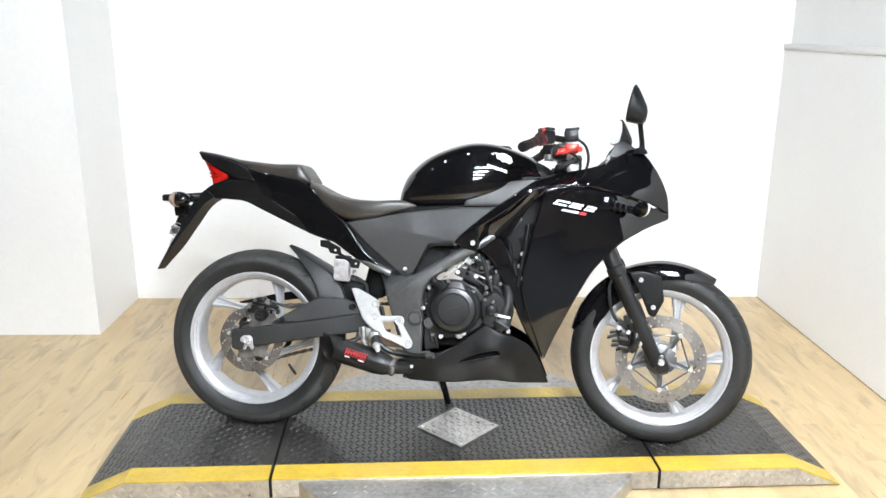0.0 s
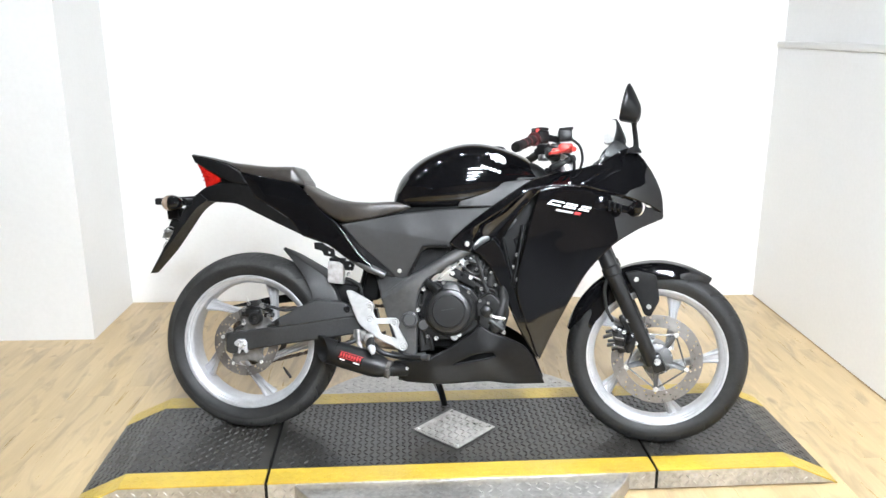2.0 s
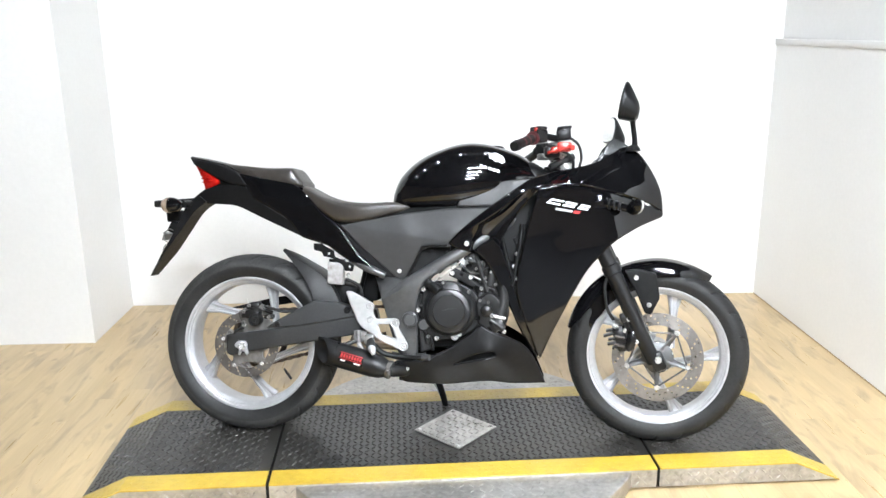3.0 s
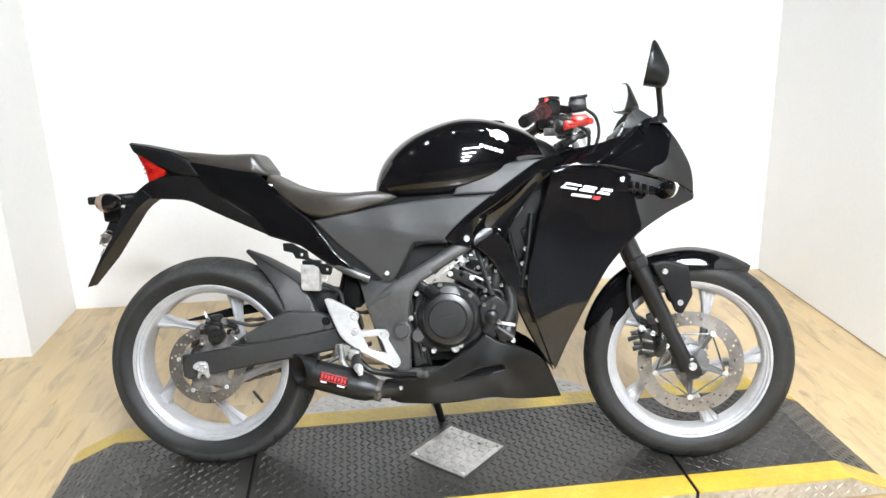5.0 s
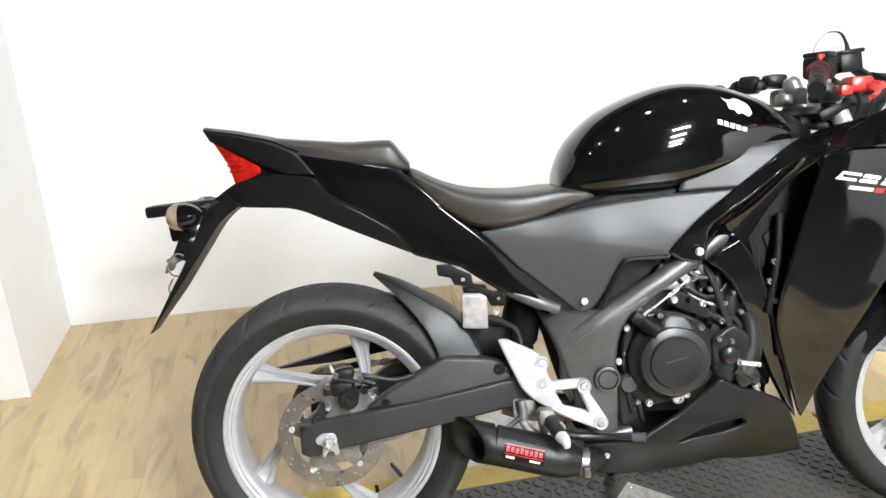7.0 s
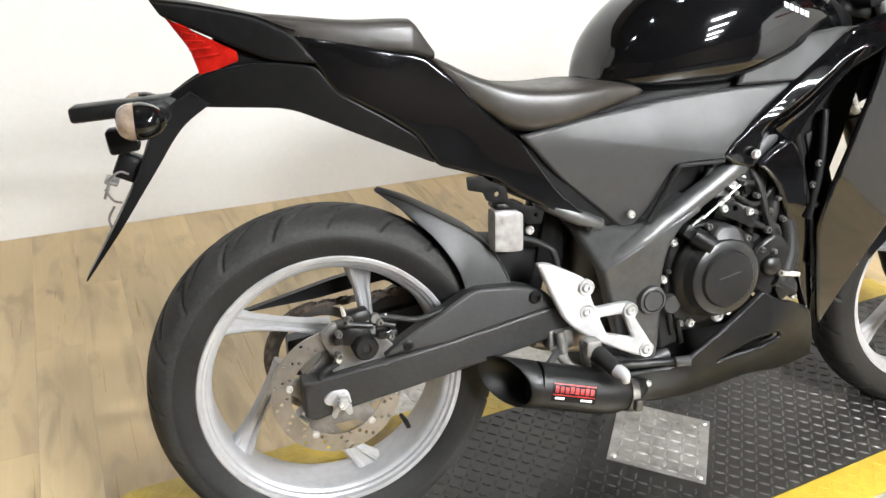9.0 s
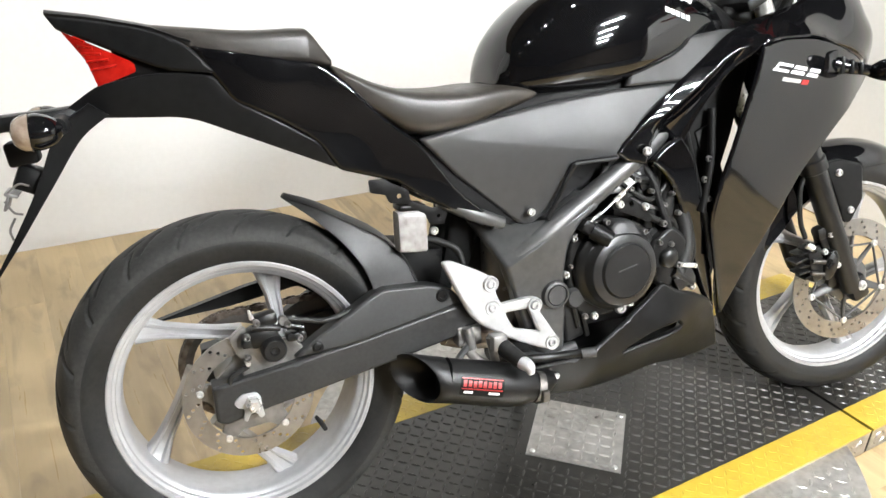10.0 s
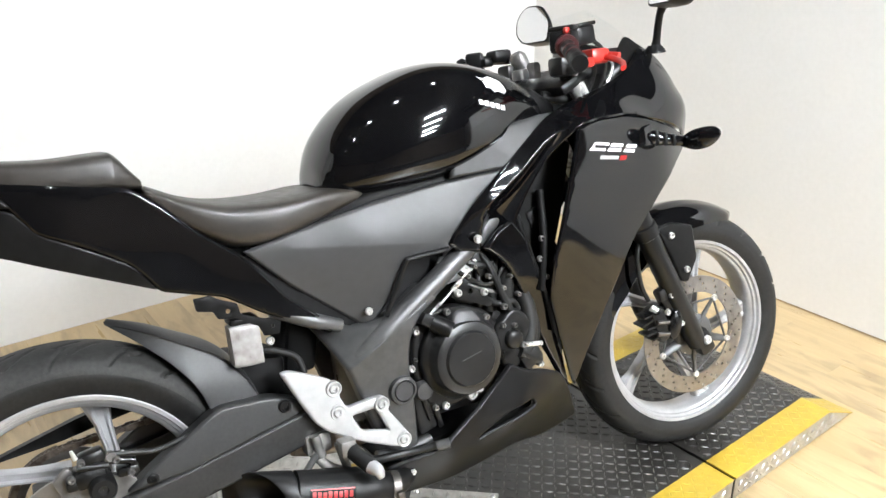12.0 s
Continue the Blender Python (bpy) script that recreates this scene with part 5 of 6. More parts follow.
for s in (-1, 1):
    bm = shell([(1.185, 0.948), (1.202, 0.982), (1.222, 1.003), (1.234, 1.002), (1.260, 0.985), (1.285, 0.970), (1.25, 0.955)], surface([(1.165, 0.945, 0.085), (1.23, 1.02, 0.070), (1.28, 0.965, 0.075)]), 0.005, 0.002, 0.014, s)
    b("screen_bracket", bm, SATIN)
for k, (w, z0) in enumerate(((0.074, 0.955), (0.062, 0.944))):
    b("dash_rim", tube([(1.165 + 0.01 * k, -w, z0 - 0.045), (1.19, -w * 0.9, z0 - 0.005), (1.205, 0, z0 + 0.015), (1.19, w * 0.9, z0 - 0.005), (1.165 + 0.01 * k, w, z0 - 0.045)], 0.003, 8), CHROME)
b("front_cowl", loft([(1.195, 0.89, 0.930, 0.085, 0.915, 3), (1.25, 0.87, 0.962, 0.098, 0.93, 3), (1.30, 0.85, 0.952, 0.098, 0.92, 2.8), (1.342, 0.83, 0.905, 0.085, 0.875, 2.6), (1.372, 0.79, 0.845, 0.062, 0.82, 2.4), (1.382, 0.77, 0.80, 0.04, 0.785, 2.4)], 32), GLOSS, "glossy black front cowl under the windscreen")
# clear screen
rows = []
for t in np.linspace(0, 1, 14):
    x = 1.345 - 0.175 * t
    z = 0.905 + 0.165 * t ** 0.92
    w = np.interp(t, [0, 0.35, 0.75, 0.95, 1], [0.060, 0.108, 0.112, 0.085, 0.06])
    rows.append([(x - 0.055 * (abs(q) ** 2.2) * (1 - 0.25 * t), w * q, z - 0.012 * q * q) for q in np.linspace(-1, 1, 21)])
bm = grid_mesh(rows)
bmesh.ops.solidify(bm, geom=bm.faces[:], thickness=0.003)
ws = b("windscreen", bm, SCREEN, "clear plastic windscreen")
ws.visible_shadow = False
# mirrors
for s, where in ((-1, Vector((1.232, -0.196, 1.100))), (1, Vector((1.250, 0.292, 1.066)))):
    knee_ = where + Vector((0.040, -s * 0.055, -0.045))
    mr = b("mirror_stem", tube([(1.283, s * 0.100, 0.962), (1.286, s * 0.104, 0.99), knee_ + Vector((0.004, -s * 0.012, -0.015)), knee_ + Vector((-0.004, s * 0.02, 0.012))], [0.013, 0.0085, 0.008, 0.012], 12), SATIN, "black mirror on a stalk")
    link("mirror_foot", revolve([(0.0005, 0.018), (0.014, 0.018), (0.022, 0.008), (0.024, 0.0), (0.0005, 0.0)], 20, (1.282, s * 0.100, 0.960), closed=False, axis="z"), SATIN, mr)
    out_line = rounded([(-0.058, -0.044, 0.012), (0.030, -0.050, 0.02), (0.062, -0.022, 0.025), (0.064, 0.030, 0.025), (0.034, 0.066, 0.02), (-0.024, 0.064, 0.022), (-0.062, 0.018, 0.03)], 0.02, 5)
    rows = []
    for f, low, dd in ((0.97, 0.0, -0.001), (1.0, 0.0, 0.003), (0.93, 0.0, 0.013), (0.72, 0.0, 0.032), (0.46, 0.004, 0.051), (0.26, 0.012, 0.057), (0.06, 0.022, 0.058)):
        rows.append([(dd, y * (0.35 + 0.65 * f) if f > 0.1 else y * f, -0.047 + low + (z + 0.047) * f) for y, z in out_line])
    hb = grid_mesh(rows, close_v=True, caps=True)
    gb = grid_mesh([[(-0.0022, y * 0.92, z * 0.92) for y, z in out_line], [(0.001, y * 0.92, z * 0.92) for y, z in out_line]], close_v=True, caps=True)
    tm = Matrix.Translation(where) @ Matrix.Rotation(radians(13), 4, "Y") @ Matrix.Rotation(radians(17 if s > 0 else -10), 4, "Z") @ Matrix.Diagonal((1, 0.95 * s if s < 0 else 0.88, 1.0 if s < 0 else 0.86, 1))
    for bm_ in (hb, gb):
        bm_.transform(tm)
        bmesh.ops.recalc_face_normals(bm_, faces=bm_.faces)
    link("mirror_shell", hb, SATIN, mr)
    link("mirror_glass", gb, MIRROR, mr, "mirror glass")

# ---- handlebars ----
for s, g0, g1 in ((-1, (0.905, -0.310, 0.956), (0.972, -0.186, 0.998)), (1, (0.930, 0.315, 0.952), (1.000, 0.195, 0.990))):
    a, c = Vector(g0), Vector(g1)
    d = (c - a).normalized()
    bar = b("handlebar", tube([a + d * 0.02, c, c + d * 0.07 + Vector((0.03, 0, -0.02))], 0.011, 12), SATIN, "clip-on handlebar")
    link("grip", tube([a + d * 0.012, a + d * 0.06, a + d * 0.115], [0.0148, 0.0142, 0.0150], 18), RUBBER, bar, "black grip with red rings")
    for f in (0.03, 0.06, 0.09):
        link("grip_ring", tube([a + d * (f + 0.012), a + d * (f + 0.020)], 0.0153, 18), DULLRED if s < 0 else RUBBER, bar)
    link("bar_end", tube([a - d * 0.010, a + d * 0.004, a + d * 0.014], [0.0150, 0.0168, 0.0165], 16, smooth=False), SATIN, bar)
    link("grip_flange", tube([a + d * 0.112, a + d * 0.122], 0.0215, 20), DULLRED if s < 0 else SATIN, bar)
    link("switch_box", box(0.042, 0.05, 0.042, c + d * 0.005 + Vector((0.002, 0, 0)), 0.008, Matrix.Rotation(radians(-s * 35), 4, "Z")), SATIN, bar)
    pv = Vector((1.062, -0.172, 0.966)) if s < 0 else c + d * 0.045 + Vector((0.028, 0, -0.005))
    lv = [pv, pv + Vector((0.006, s * 0.030, -0.006)), pv + Vector((-0.018, s * 0.090, -0.018)), pv + Vector((-0.058, s * 0.138, -0.029))]
    link("lever", tube(lv, [0.008, 0.007, 0.0055, 0.006], 10, flat=0.7), RED if s < 0 else SATIN, bar, "red hand lever" if s < 0 else "black hand lever")
    link("lever_perch", join(box(0.046, 0.046, 0.030, pv + Vector((-0.004, -s * 0.004, 0.0)), 0.008), box(0.026, 0.03, 0.020, pv + Vector((-0.034, s * 0.004, -0.010)), 0.006)), RED if s < 0 else SATIN, bar)
    if s < 0:
        link("adjuster_knob", tube([pv + Vector((0.012, s * 0.022, -0.002)), pv + Vector((0.020, s * 0.040, -0.006))], 0.0085, 12), RED, bar, "red anodised adjuster")
        link("switch_button", box(0.012, 0.010, 0.012, c + Vector((-0.004, -0.016, 0.020)), 0.003), RED, bar, "red switch")
        link("switch_lid", join(box(0.034, 0.052, 0.010, c + d * 0.005 + Vector((0.002, 0, 0.024)), 0.004, Matrix.Rotation(radians(35), 4, "Z")), tube([c + Vector((-0.018, -0.022, 0.004)), c + Vector((-0.026, -0.026, 0.004))], 0.006, 10)), ENGINE, bar)
    link("clamp", box(0.05, 0.05, 0.04, (c.x + 0.05, s * 0.115, 0.955), 0.010), ENGINE, bar)
    if s < 0:
        link("fluid_cup", box(0.044, 0.046, 0.036, (1.058, -0.128, 1.010), 0.005, Matrix.Rotation(radians(-6), 4, "Y")), SATIN, bar, "black brake fluid cup")
        link("cup_lid", box(0.046, 0.048, 0.008, (1.060, -0.128, 1.031), 0.003, Matrix.Rotation(radians(-6), 4, "Y")), SATIN, bar)
        link("throttle_cable", tube([(1.0, -0.19, 0.975), (1.05, -0.17, 0.955), (1.085, -0.13, 0.935), (1.09, -0.10, 0.90), (1.07, -0.08, 0.86)], 0.005, 8), RUBBER, bar)
        link("brake_line", tube([(1.075, -0.145, 1.0), (1.105, -0.14, 0.975), (1.115, -0.125, 0.93), (1.10, -0.10, 0.88)], 0.0045, 8), RUBBER, bar)
b("top_clamp", join(box(0.09, 0.22, 0.024, (1.055, -0.005, 0.925), 0.008, Matrix.Rotation(radians(-25), 4, "Y")), revolve([(0.0005, 0.03), (0.016, 0.03), (0.018, 0.0), (0.0005, 0)], 20, (1.045, -0.095, 0.93), closed=False, axis="z"), revolve([(0.0005, 0.03), (0.016, 0.03), (0.018, 0.0), (0.0005, 0)], 20, (1.055, 0.092, 0.93), closed=False, axis="z")), ENGINE, "black top fork clamp")
b("clamp_nut", revolve([(0.0005, 0.034), (0.012, 0.034), (0.016, 0.028), (0.016, 0.0), (0.0005, 0)], 6, (1.03, 0, 0.938), closed=False, axis="z"), BRACKET)
b("key_barrel", revolve([(0.0005, 0.022), (0.014, 0.022), (0.018, 0.016), (0.018, 0.0), (0.0005, 0)], 20, (0.995, 0, 0.938), closed=False, axis="z"), BRACKET)
b("loom", tube([(1.0, -0.06, 0.90), (1.05, -0.07, 0.89), (1.12, -0.05, 0.88), (1.2, -0.03, 0.9)], 0.012, 10), RUBBER)

# ---- frame, engine ----
PLATE = surface([(0.466, 0.466, 0.134), (0.535, 0.505, 0.146), (0.655, 0.572, 0.147), (0.62, 0.535, 0.147), (0.59, 0.45, 0.140), (0.55, 0.34, 0.132), (0.57, 0.28, 0.130), (0.50, 0.40, 0.131)])
RIDGE = [(0.472, 0.468), (0.50, 0.485), (0.53, 0.503), (0.56, 0.521), (0.59, 0.538), (0.62, 0.554), (0.65, 0.569)]


def plate_depth(p):
    """The plate bends inward above a ridge that carries on the spar's lower edge."""
    p = np.asarray(p, float)
    over = (p[:, 1] - 0.468 - 0.575 * (p[:, 0] - 0.472)) * 0.867
    q = p.copy()
    q[:, 1] -= np.maximum(0, over)
    return PLATE(q) - 0.85 * np.maximum(0, over)


for s in (-1, 1):
    fr = b("frame_spar", tube([(0.36, s * 0.098, 0.602), (0.405, s * 0.104, 0.578), (0.44, s * 0.108, 0.562), (0.478, s * 0.106, 0.546)], [0.013, 0.014, 0.014, 0.012], 14), FRAME, "satin black frame tube")
    link("upper_spar", tube([(0.478, s * 0.108, 0.464), (0.50, s * 0.116, 0.480), (0.55, s * 0.124, 0.513), (0.60, s * 0.126, 0.546), (0.71, s * 0.126, 0.615), (0.80, s * 0.113, 0.67), (1.0, s * 0.06, 0.80)], [0.014, 0.0205, 0.0225, 0.0215, 0.0195, 0.0195, 0.02], 22), FRAME, fr)
    b("frame_filler", shell([(0.30, 0.695), (0.44, 0.560), (0.53, 0.528), (0.62, 0.560), (0.73, 0.640), (0.70, 0.665), (0.58, 0.70), (0.42, 0.72)], 0.098, 0.01, 0.0, 0.03, s), SATIN)
    plate_o = [(0.412, 0.576, 0.008), (0.464, 0.551, 0.02), (0.528, 0.536, 0.02), (0.575, 0.552, 0.02), (0.640, 0.592, 0.01), (0.662, 0.562, 0.01), (0.618, 0.535, 0.015), (0.596, 0.500, 0.02), (0.588, 0.44, 0.02), (0.592, 0.37, 0.02), (0.590, 0.285, 0.01), (0.55, 0.276, 0.01), (0.522, 0.30, 0.02), (0.50, 0.37, 0.02), (0.474, 0.46, 0.03), (0.444, 0.53, 0.02)]
    link("pivot_plate", shell(plate_o, plate_depth, 0.03, 0.008, 0.010, s, fold=RIDGE), FRAME, fr, "satin black cast pivot plate and spar")
    link("pivot_cap", revolve([(0.0005, s * 0.146), (0.018, s * 0.146), (0.0195, s * 0.142), (0.021, s * 0.146), (0.026, s * 0.144), (0.028, s * 0.136), (0.028, s * 0.12), (0.0005, s * 0.12)], 32, (0.568, 0, 0.404), closed=False), GREY, fr)
    link("lower_link", tube([(0.505, s * 0.12, 0.285), (0.56, s * 0.122, 0.277), (0.62, s * 0.115, 0.283)], 0.012, 10), FRAME, fr)

eng = b("engine", join(box(0.30, 0.20, 0.19, (0.66, 0, 0.40), 0.03), box(0.16, 0.20, 0.20, (0.80, 0, 0.53), 0.03, Matrix.Rotation(radians(20), 4, "Y")), box(0.14, 0.18, 0.12, (0.84, 0, 0.64), 0.03, Matrix.Rotation(radians(20), 4, "Y"))), ENGINE, "black single-cylinder engine")
# clutch cover: rim, stepped dome and a raised round boss
C = (0.697, 0, 0.440)
link("case_flange", shell([(0.607, 0.50, 0.02), (0.640, 0.530, 0.03), (0.70, 0.535, 0.04), (0.765, 0.515, 0.04), (0.800, 0.47, 0.03), (0.812, 0.42, 0.03), (0.780, 0.375, 0.03), (0.73, 0.345, 0.03), (0.66, 0.335, 0.03), (0.615, 0.36, 0.03), (0.598, 0.43, 0.04)], 0.128, 0.03, 0.006, 0.016), ENGINE, eng)
link("clutch_cover", revolve([(0.086, -0.126), (0.0865, -0.138), (0.083, -0.146), (0.077, -0.150), (0.0735, -0.154), (0.072, -0.168), (0.069, -0.174), (0.062, -0.177), (0.0535, -0.178), (0.052, -0.182), (0.050, -0.184), (0.0005, -0.185)], 64, C, closed=False), COVER, eng, "black round clutch cover")
link("cover_bridge", shell([(0.672, 0.492), (0.676, 0.522), (0.690, 0.533), (0.722, 0.530), (0.734, 0.510), (0.738, 0.488)], surface([(0.67, 0.49, 0.170), (0.70, 0.533, 0.160), (0.738, 0.49, 0.170), (0.70, 0.50, 0.175)]), 0.03, 0.005, 0.010), GREY, eng, "worn grey cover bridge")
link("cover_line", shell([(0.676, 0.441, 0.001), (0.718, 0.450, 0.001), (0.718, 0.4525, 0.001), (0.676, 0.4435, 0.001)], 0.1857, 0.001, 0.0, 0.01), GREY, eng)
link("water_pump", join(shell([(0.778, 0.47, 0.02), (0.83, 0.505, 0.02), (0.868, 0.47, 0.02), (0.862, 0.41, 0.02), (0.82, 0.372, 0.02), (0.79, 0.39, 0.02)], 0.14, 0.03, 0.008, 0.014), revolve([(0.0005, -0.152), (0.016, -0.152), (0.020, -0.146), (0.020, -0.13), (0.0005, -0.13)], 28, (0.818, 0, 0.44), closed=False)), ENGINE, eng)
for x, y, z, r in ((0.593, 0.13, 0.437, 0.0085), (0.611, 0.13, 0.505, 0.0085), (0.731, 0.135, 0.360, 0.0085), (0.724, 0.168, 0.484, 0.007), (0.676, 0.14, 0.530, 0.008), (0.823, 0.14, 0.467, 0.0065), (0.796, 0.14, 0.473, 0.0065), (0.835, 0.145, 0.425, 0.008), (0.875, 0.14, 0.373, 0.0085), (0.633, 0.135, 0.533, 0.006), (0.604, 0.13, 0.452, 0.004), (0.613, 0.13, 0.512, 0.004), (0.655, 0.13, 0.345, 0.009), (0.76, 0.14, 0.50, 0.008), (0.79, 0.14, 0.36, 0.008), (0.80, 0.145, 0.512, 0.008), (0.628, 0.14, 0.352, 0.007), (0.765, 0.135, 0.548, 0.009), (0.705, 0.14, 0.56, 0.009)):
    link("engine_bolt", bolt(x, -y, z, r * 0.85, 0.009), CHROME if r > 0.0081 else BRACKET, eng)
link("sensor", join(tube([(0.640, -0.15, 0.520), (0.668, -0.168, 0.500)], 0.017, 14), box(0.034, 0.024, 0.024, (0.632, -0.148, 0.525), 0.005, Matrix.Rotation(radians(35), 4, "Y"))), SATIN, eng)
link("clutch_arm", join(tube([(0.665, -0.14, 0.545), (0.735, -0.145, 0.600)], 0.002, 8), tube([(0.695, -0.142, 0.568), (0.714, -0.144, 0.583)], 0.0046, 6), tube([(0.640, -0.13, 0.525), (0.67, -0.135, 0.548)], 0.003, 8)), CHROME, eng, "bright clutch cable adjuster")
link("cable_bracket", shell([(0.692, 0.552), (0.708, 0.580), (0.74, 0.565), (0.785, 0.525), (0.775, 0.515), (0.735, 0.535)], 0.138, 0.006, 0.002, 0.014, holes=[[(0.735 + 0.006 * math.cos(t), 0.556 + 0.006 * math.sin(t)) for t in np.linspace(0, 6.28, 9)[:-1]]]), ENGINE, eng, smooth=False)
for x0, x1, r in ((0.792, 0.822, 0.013), (0.826, 0.85, 0.017), (0.762, 0.785, 0.007)):
    link("engine_hose", tube([(x0, -0.108, 0.50), (x0 + 0.006, -0.112, 0.55), (x1, -0.100, 0.66)], r, 12), RUBBER, eng)
link("cam_pipe", tube([(0.742, -0.118, 0.565), (0.775, -0.124, 0.548), (0.825, -0.12, 0.530), (0.846, -0.115, 0.538)], 0.0038, 8), BRACKET, eng)
link("water_hose", tube([(0.765, -0.125, 0.535), (0.80, -0.13, 0.515), (0.835, -0.125, 0.51), (0.85, -0.12, 0.49)], 0.0065, 10), RUBBER, eng)
link("coolant_pipe", tube([(0.838, -0.135, 0.395), (0.862, -0.13, 0.43), (0.872, -0.12, 0.49), (0.85, -0.10, 0.60), (0.86, -0.09, 0.68)], 0.017, 14), RUBBER, eng)
link("hose_clamp", tube([(0.838, -0.148, 0.424), (0.880, -0.148, 0.416)], 0.005, 10), CHROME, eng)
link("pump_outlet", join(box(0.05, 0.03, 0.035, (0.855, -0.135, 0.392), 0.008, Matrix.Rotation(radians(-30), 4, "Y")), tube([(0.83, -0.14, 0.41), (0.875, -0.14, 0.38)], 0.012, 10)), ENGINE, eng)
link("cylinder_cover", box(0.10, 0.20, 0.05, (0.855, 0, 0.70), 0.015, Matrix.Rotation(radians(20), 4, "Y")), ENGINE, eng)
link("throttle_body", join(tube([(0.70, -0.06, 0.60), (0.77, -0.05, 0.615)], 0.032, 20), box(0.05, 0.05, 0.03, (0.72, -0.095, 0.606), 0.006), tube([(0.70, -0.105, 0.585), (0.745, -0.11, 0.588)], 0.012, 14), box(0.03, 0.02, 0.018, (0.755, -0.112, 0.60), 0.004, Matrix.Rotation(radians(-25), 4, "Y"))), CAST, eng, "bare alloy throttle body")
link("injector_plug", tube([(0.735, -0.11, 0.62), (0.76, -0.12, 0.60), (0.80, -0.12, 0.595)], 0.008, 8), SATIN, eng)
link("drain_boss", bolt(0.715, -0.13, 0.352, 0.013, 0.008), CAST, eng)
link("gear_cover", shell([(0.590, 0.40), (0.612, 0.41), (0.632, 0.37), (0.64, 0.305), (0.60, 0.295)], 0.122, 0.03, 0.005, 0.014), ENGINE, eng)
link("gear_cap", revolve([(0.0005, -0.138), (0.016, -0.138), (0.020, -0.132), (0.020, -0.11), (0.0005, -0.11)], 24, (0.613, 0, 0.388), closed=False), GREY, eng)
for x, z in ((0.612, 0.345), (0.632, 0.325)):
    link("gear_rib", tube([(x, -0.124, z + 0.03), (x + 0.012, -0.124, z - 0.02)], 0.006, 8), ENGINE, eng)
for x, z, r in ((0.735, 0.585, 0.006), (0.752, 0.60, 0.005), (0.69, 0.585, 0.006), (0.812, 0.545, 0.006), (0.83, 0.565, 0.005), (0.782, 0.575, 0.006), (0.845, 0.525, 0.006), (0.868, 0.42, 0.006), (0.852, 0.375, 0.006)):
    link("small_bolt", bolt(x, -0.128, z, r * 0.9, 0.012), BRACKET, eng)
for pts, r in (([(0.66, -0.12, 0.56), (0.70, -0.135, 0.60), (0.76, -0.125, 0.64), (0.82, -0.10, 0.69)], 0.005), ([(0.70, -0.11, 0.62), (0.745, -0.13, 0.575), (0.79, -0.13, 0.56), (0.84, -0.12, 0.60)], 0.0045), ([(0.775, -0.11, 0.63), (0.79, -0.13, 0.59), (0.805, -0.135, 0.54), (0.82, -0.14, 0.50)], 0.007), ([(0.86, -0.12, 0.56), (0.875, -0.13, 0.50), (0.885, -0.13, 0.44), (0.875, -0.12, 0.39)], 0.006), ([(0.62, -0.11, 0.54), (0.65, -0.125, 0.565), (0.69, -0.12, 0.63)], 0.006)):
    link("engine_cable", tube(pts, r, 8), RUBBER, eng)
for x, z, w, h, a in ((0.775, 0.60, 0.026, 0.05, -20), (0.805, 0.575, 0.02, 0.06, -12), (0.72, 0.635, 0.05, 0.025, 10), (0.84, 0.555, 0.022, 0.045, -25), (0.795, 0.485, 0.02, 0.03, 30)):
    link("engine_block_part", box(w, 0.03, h, (x, -0.105, z), 0.004, Matrix.Rotation(radians(a), 4, "Y")), ENGINE, eng)
b("radiator", box(0.04, 0.26, 0.22, (0.955, 0.02, 0.58), 0.006, Matrix.Rotation(radians(-20), 4, "Y")), DARK, "black radiator")
b("radiator_stay", join(tube([(0.86, -0.125, 0.70), (0.885, -0.13, 0.60), (0.915, -0.13, 0.50), (0.935, -0.12, 0.42)], 0.006, 10), tube([(0.93, -0.12, 0.72), (0.918, -0.135, 0.62), (0.90, -0.135, 0.52)], 0.008, 10)), DARK)
for x, z in ((0.903, 0.585), (0.915, 0.545), (0.912, 0.625)):
    b("stay_bolt", bolt(x, -0.135, z, 0.0065, 0.006), BRACKET)
# Added black sheets block the view through, so the fairing slits stay dark.
for s in (-1, 1):
    b("dark_slit_filler", shell([(0.835, 0.60), (0.89, 0.66), (0.955, 0.63), (1.01, 0.50), (1.012, 0.41), (0.985, 0.305), (0.95, 0.36), (0.90, 0.46)], 0.055, 0.008, 0.002, 0.02, s), DARK, "black sheet added to darken the slits behind the fairing")
b("inner_duct", shell([(0.86, 0.70), (0.92, 0.77), (0.985, 0.83), (1.03, 0.80), (0.99, 0.66), (0.95, 0.55), (0.89, 0.60)], 0.105, 0.01, 0.004, 0.02), DARK)

# belly pan
belly = [(0.515, 0.268, 0.01), (0.62, 0.277, 0.03), (0.70, 0.318, 0.03), (0.765, 0.365, 0.02), (0.800, 0.396, 0.01), (0.835, 0.372, 0.02), (0.880, 0.360, 0.02), (0.950, 0.325, 0.03), (0.985, 0.262, 0.02), (1.014, 0.194, 0.006), (0.90, 0.196, 0.03), (0.81, 0.206, 0.03), (0.71, 0.192, 0.03), (0.545, 0.196, 0.02), (0.520, 0.225, 0.01)]
BELLY = surface([(0.985, 0.275, 0.090), (0.515, 0.26, 0.142), (0.54, 0.20, 0.125), (0.65, 0.25, 0.155), (0.70, 0.19, 0.118), (0.76, 0.36, 0.150), (0.80, 0.39, 0.152), (0.81, 0.29, 0.158), (0.82, 0.21, 0.112), (0.90, 0.30, 0.134), (0.95, 0.32, 0.114), (0.90, 0.20, 0.098), (1.01, 0.196, 0.062), (0.97, 0.25, 0.092), (0.7, 0.30, 0.152)])
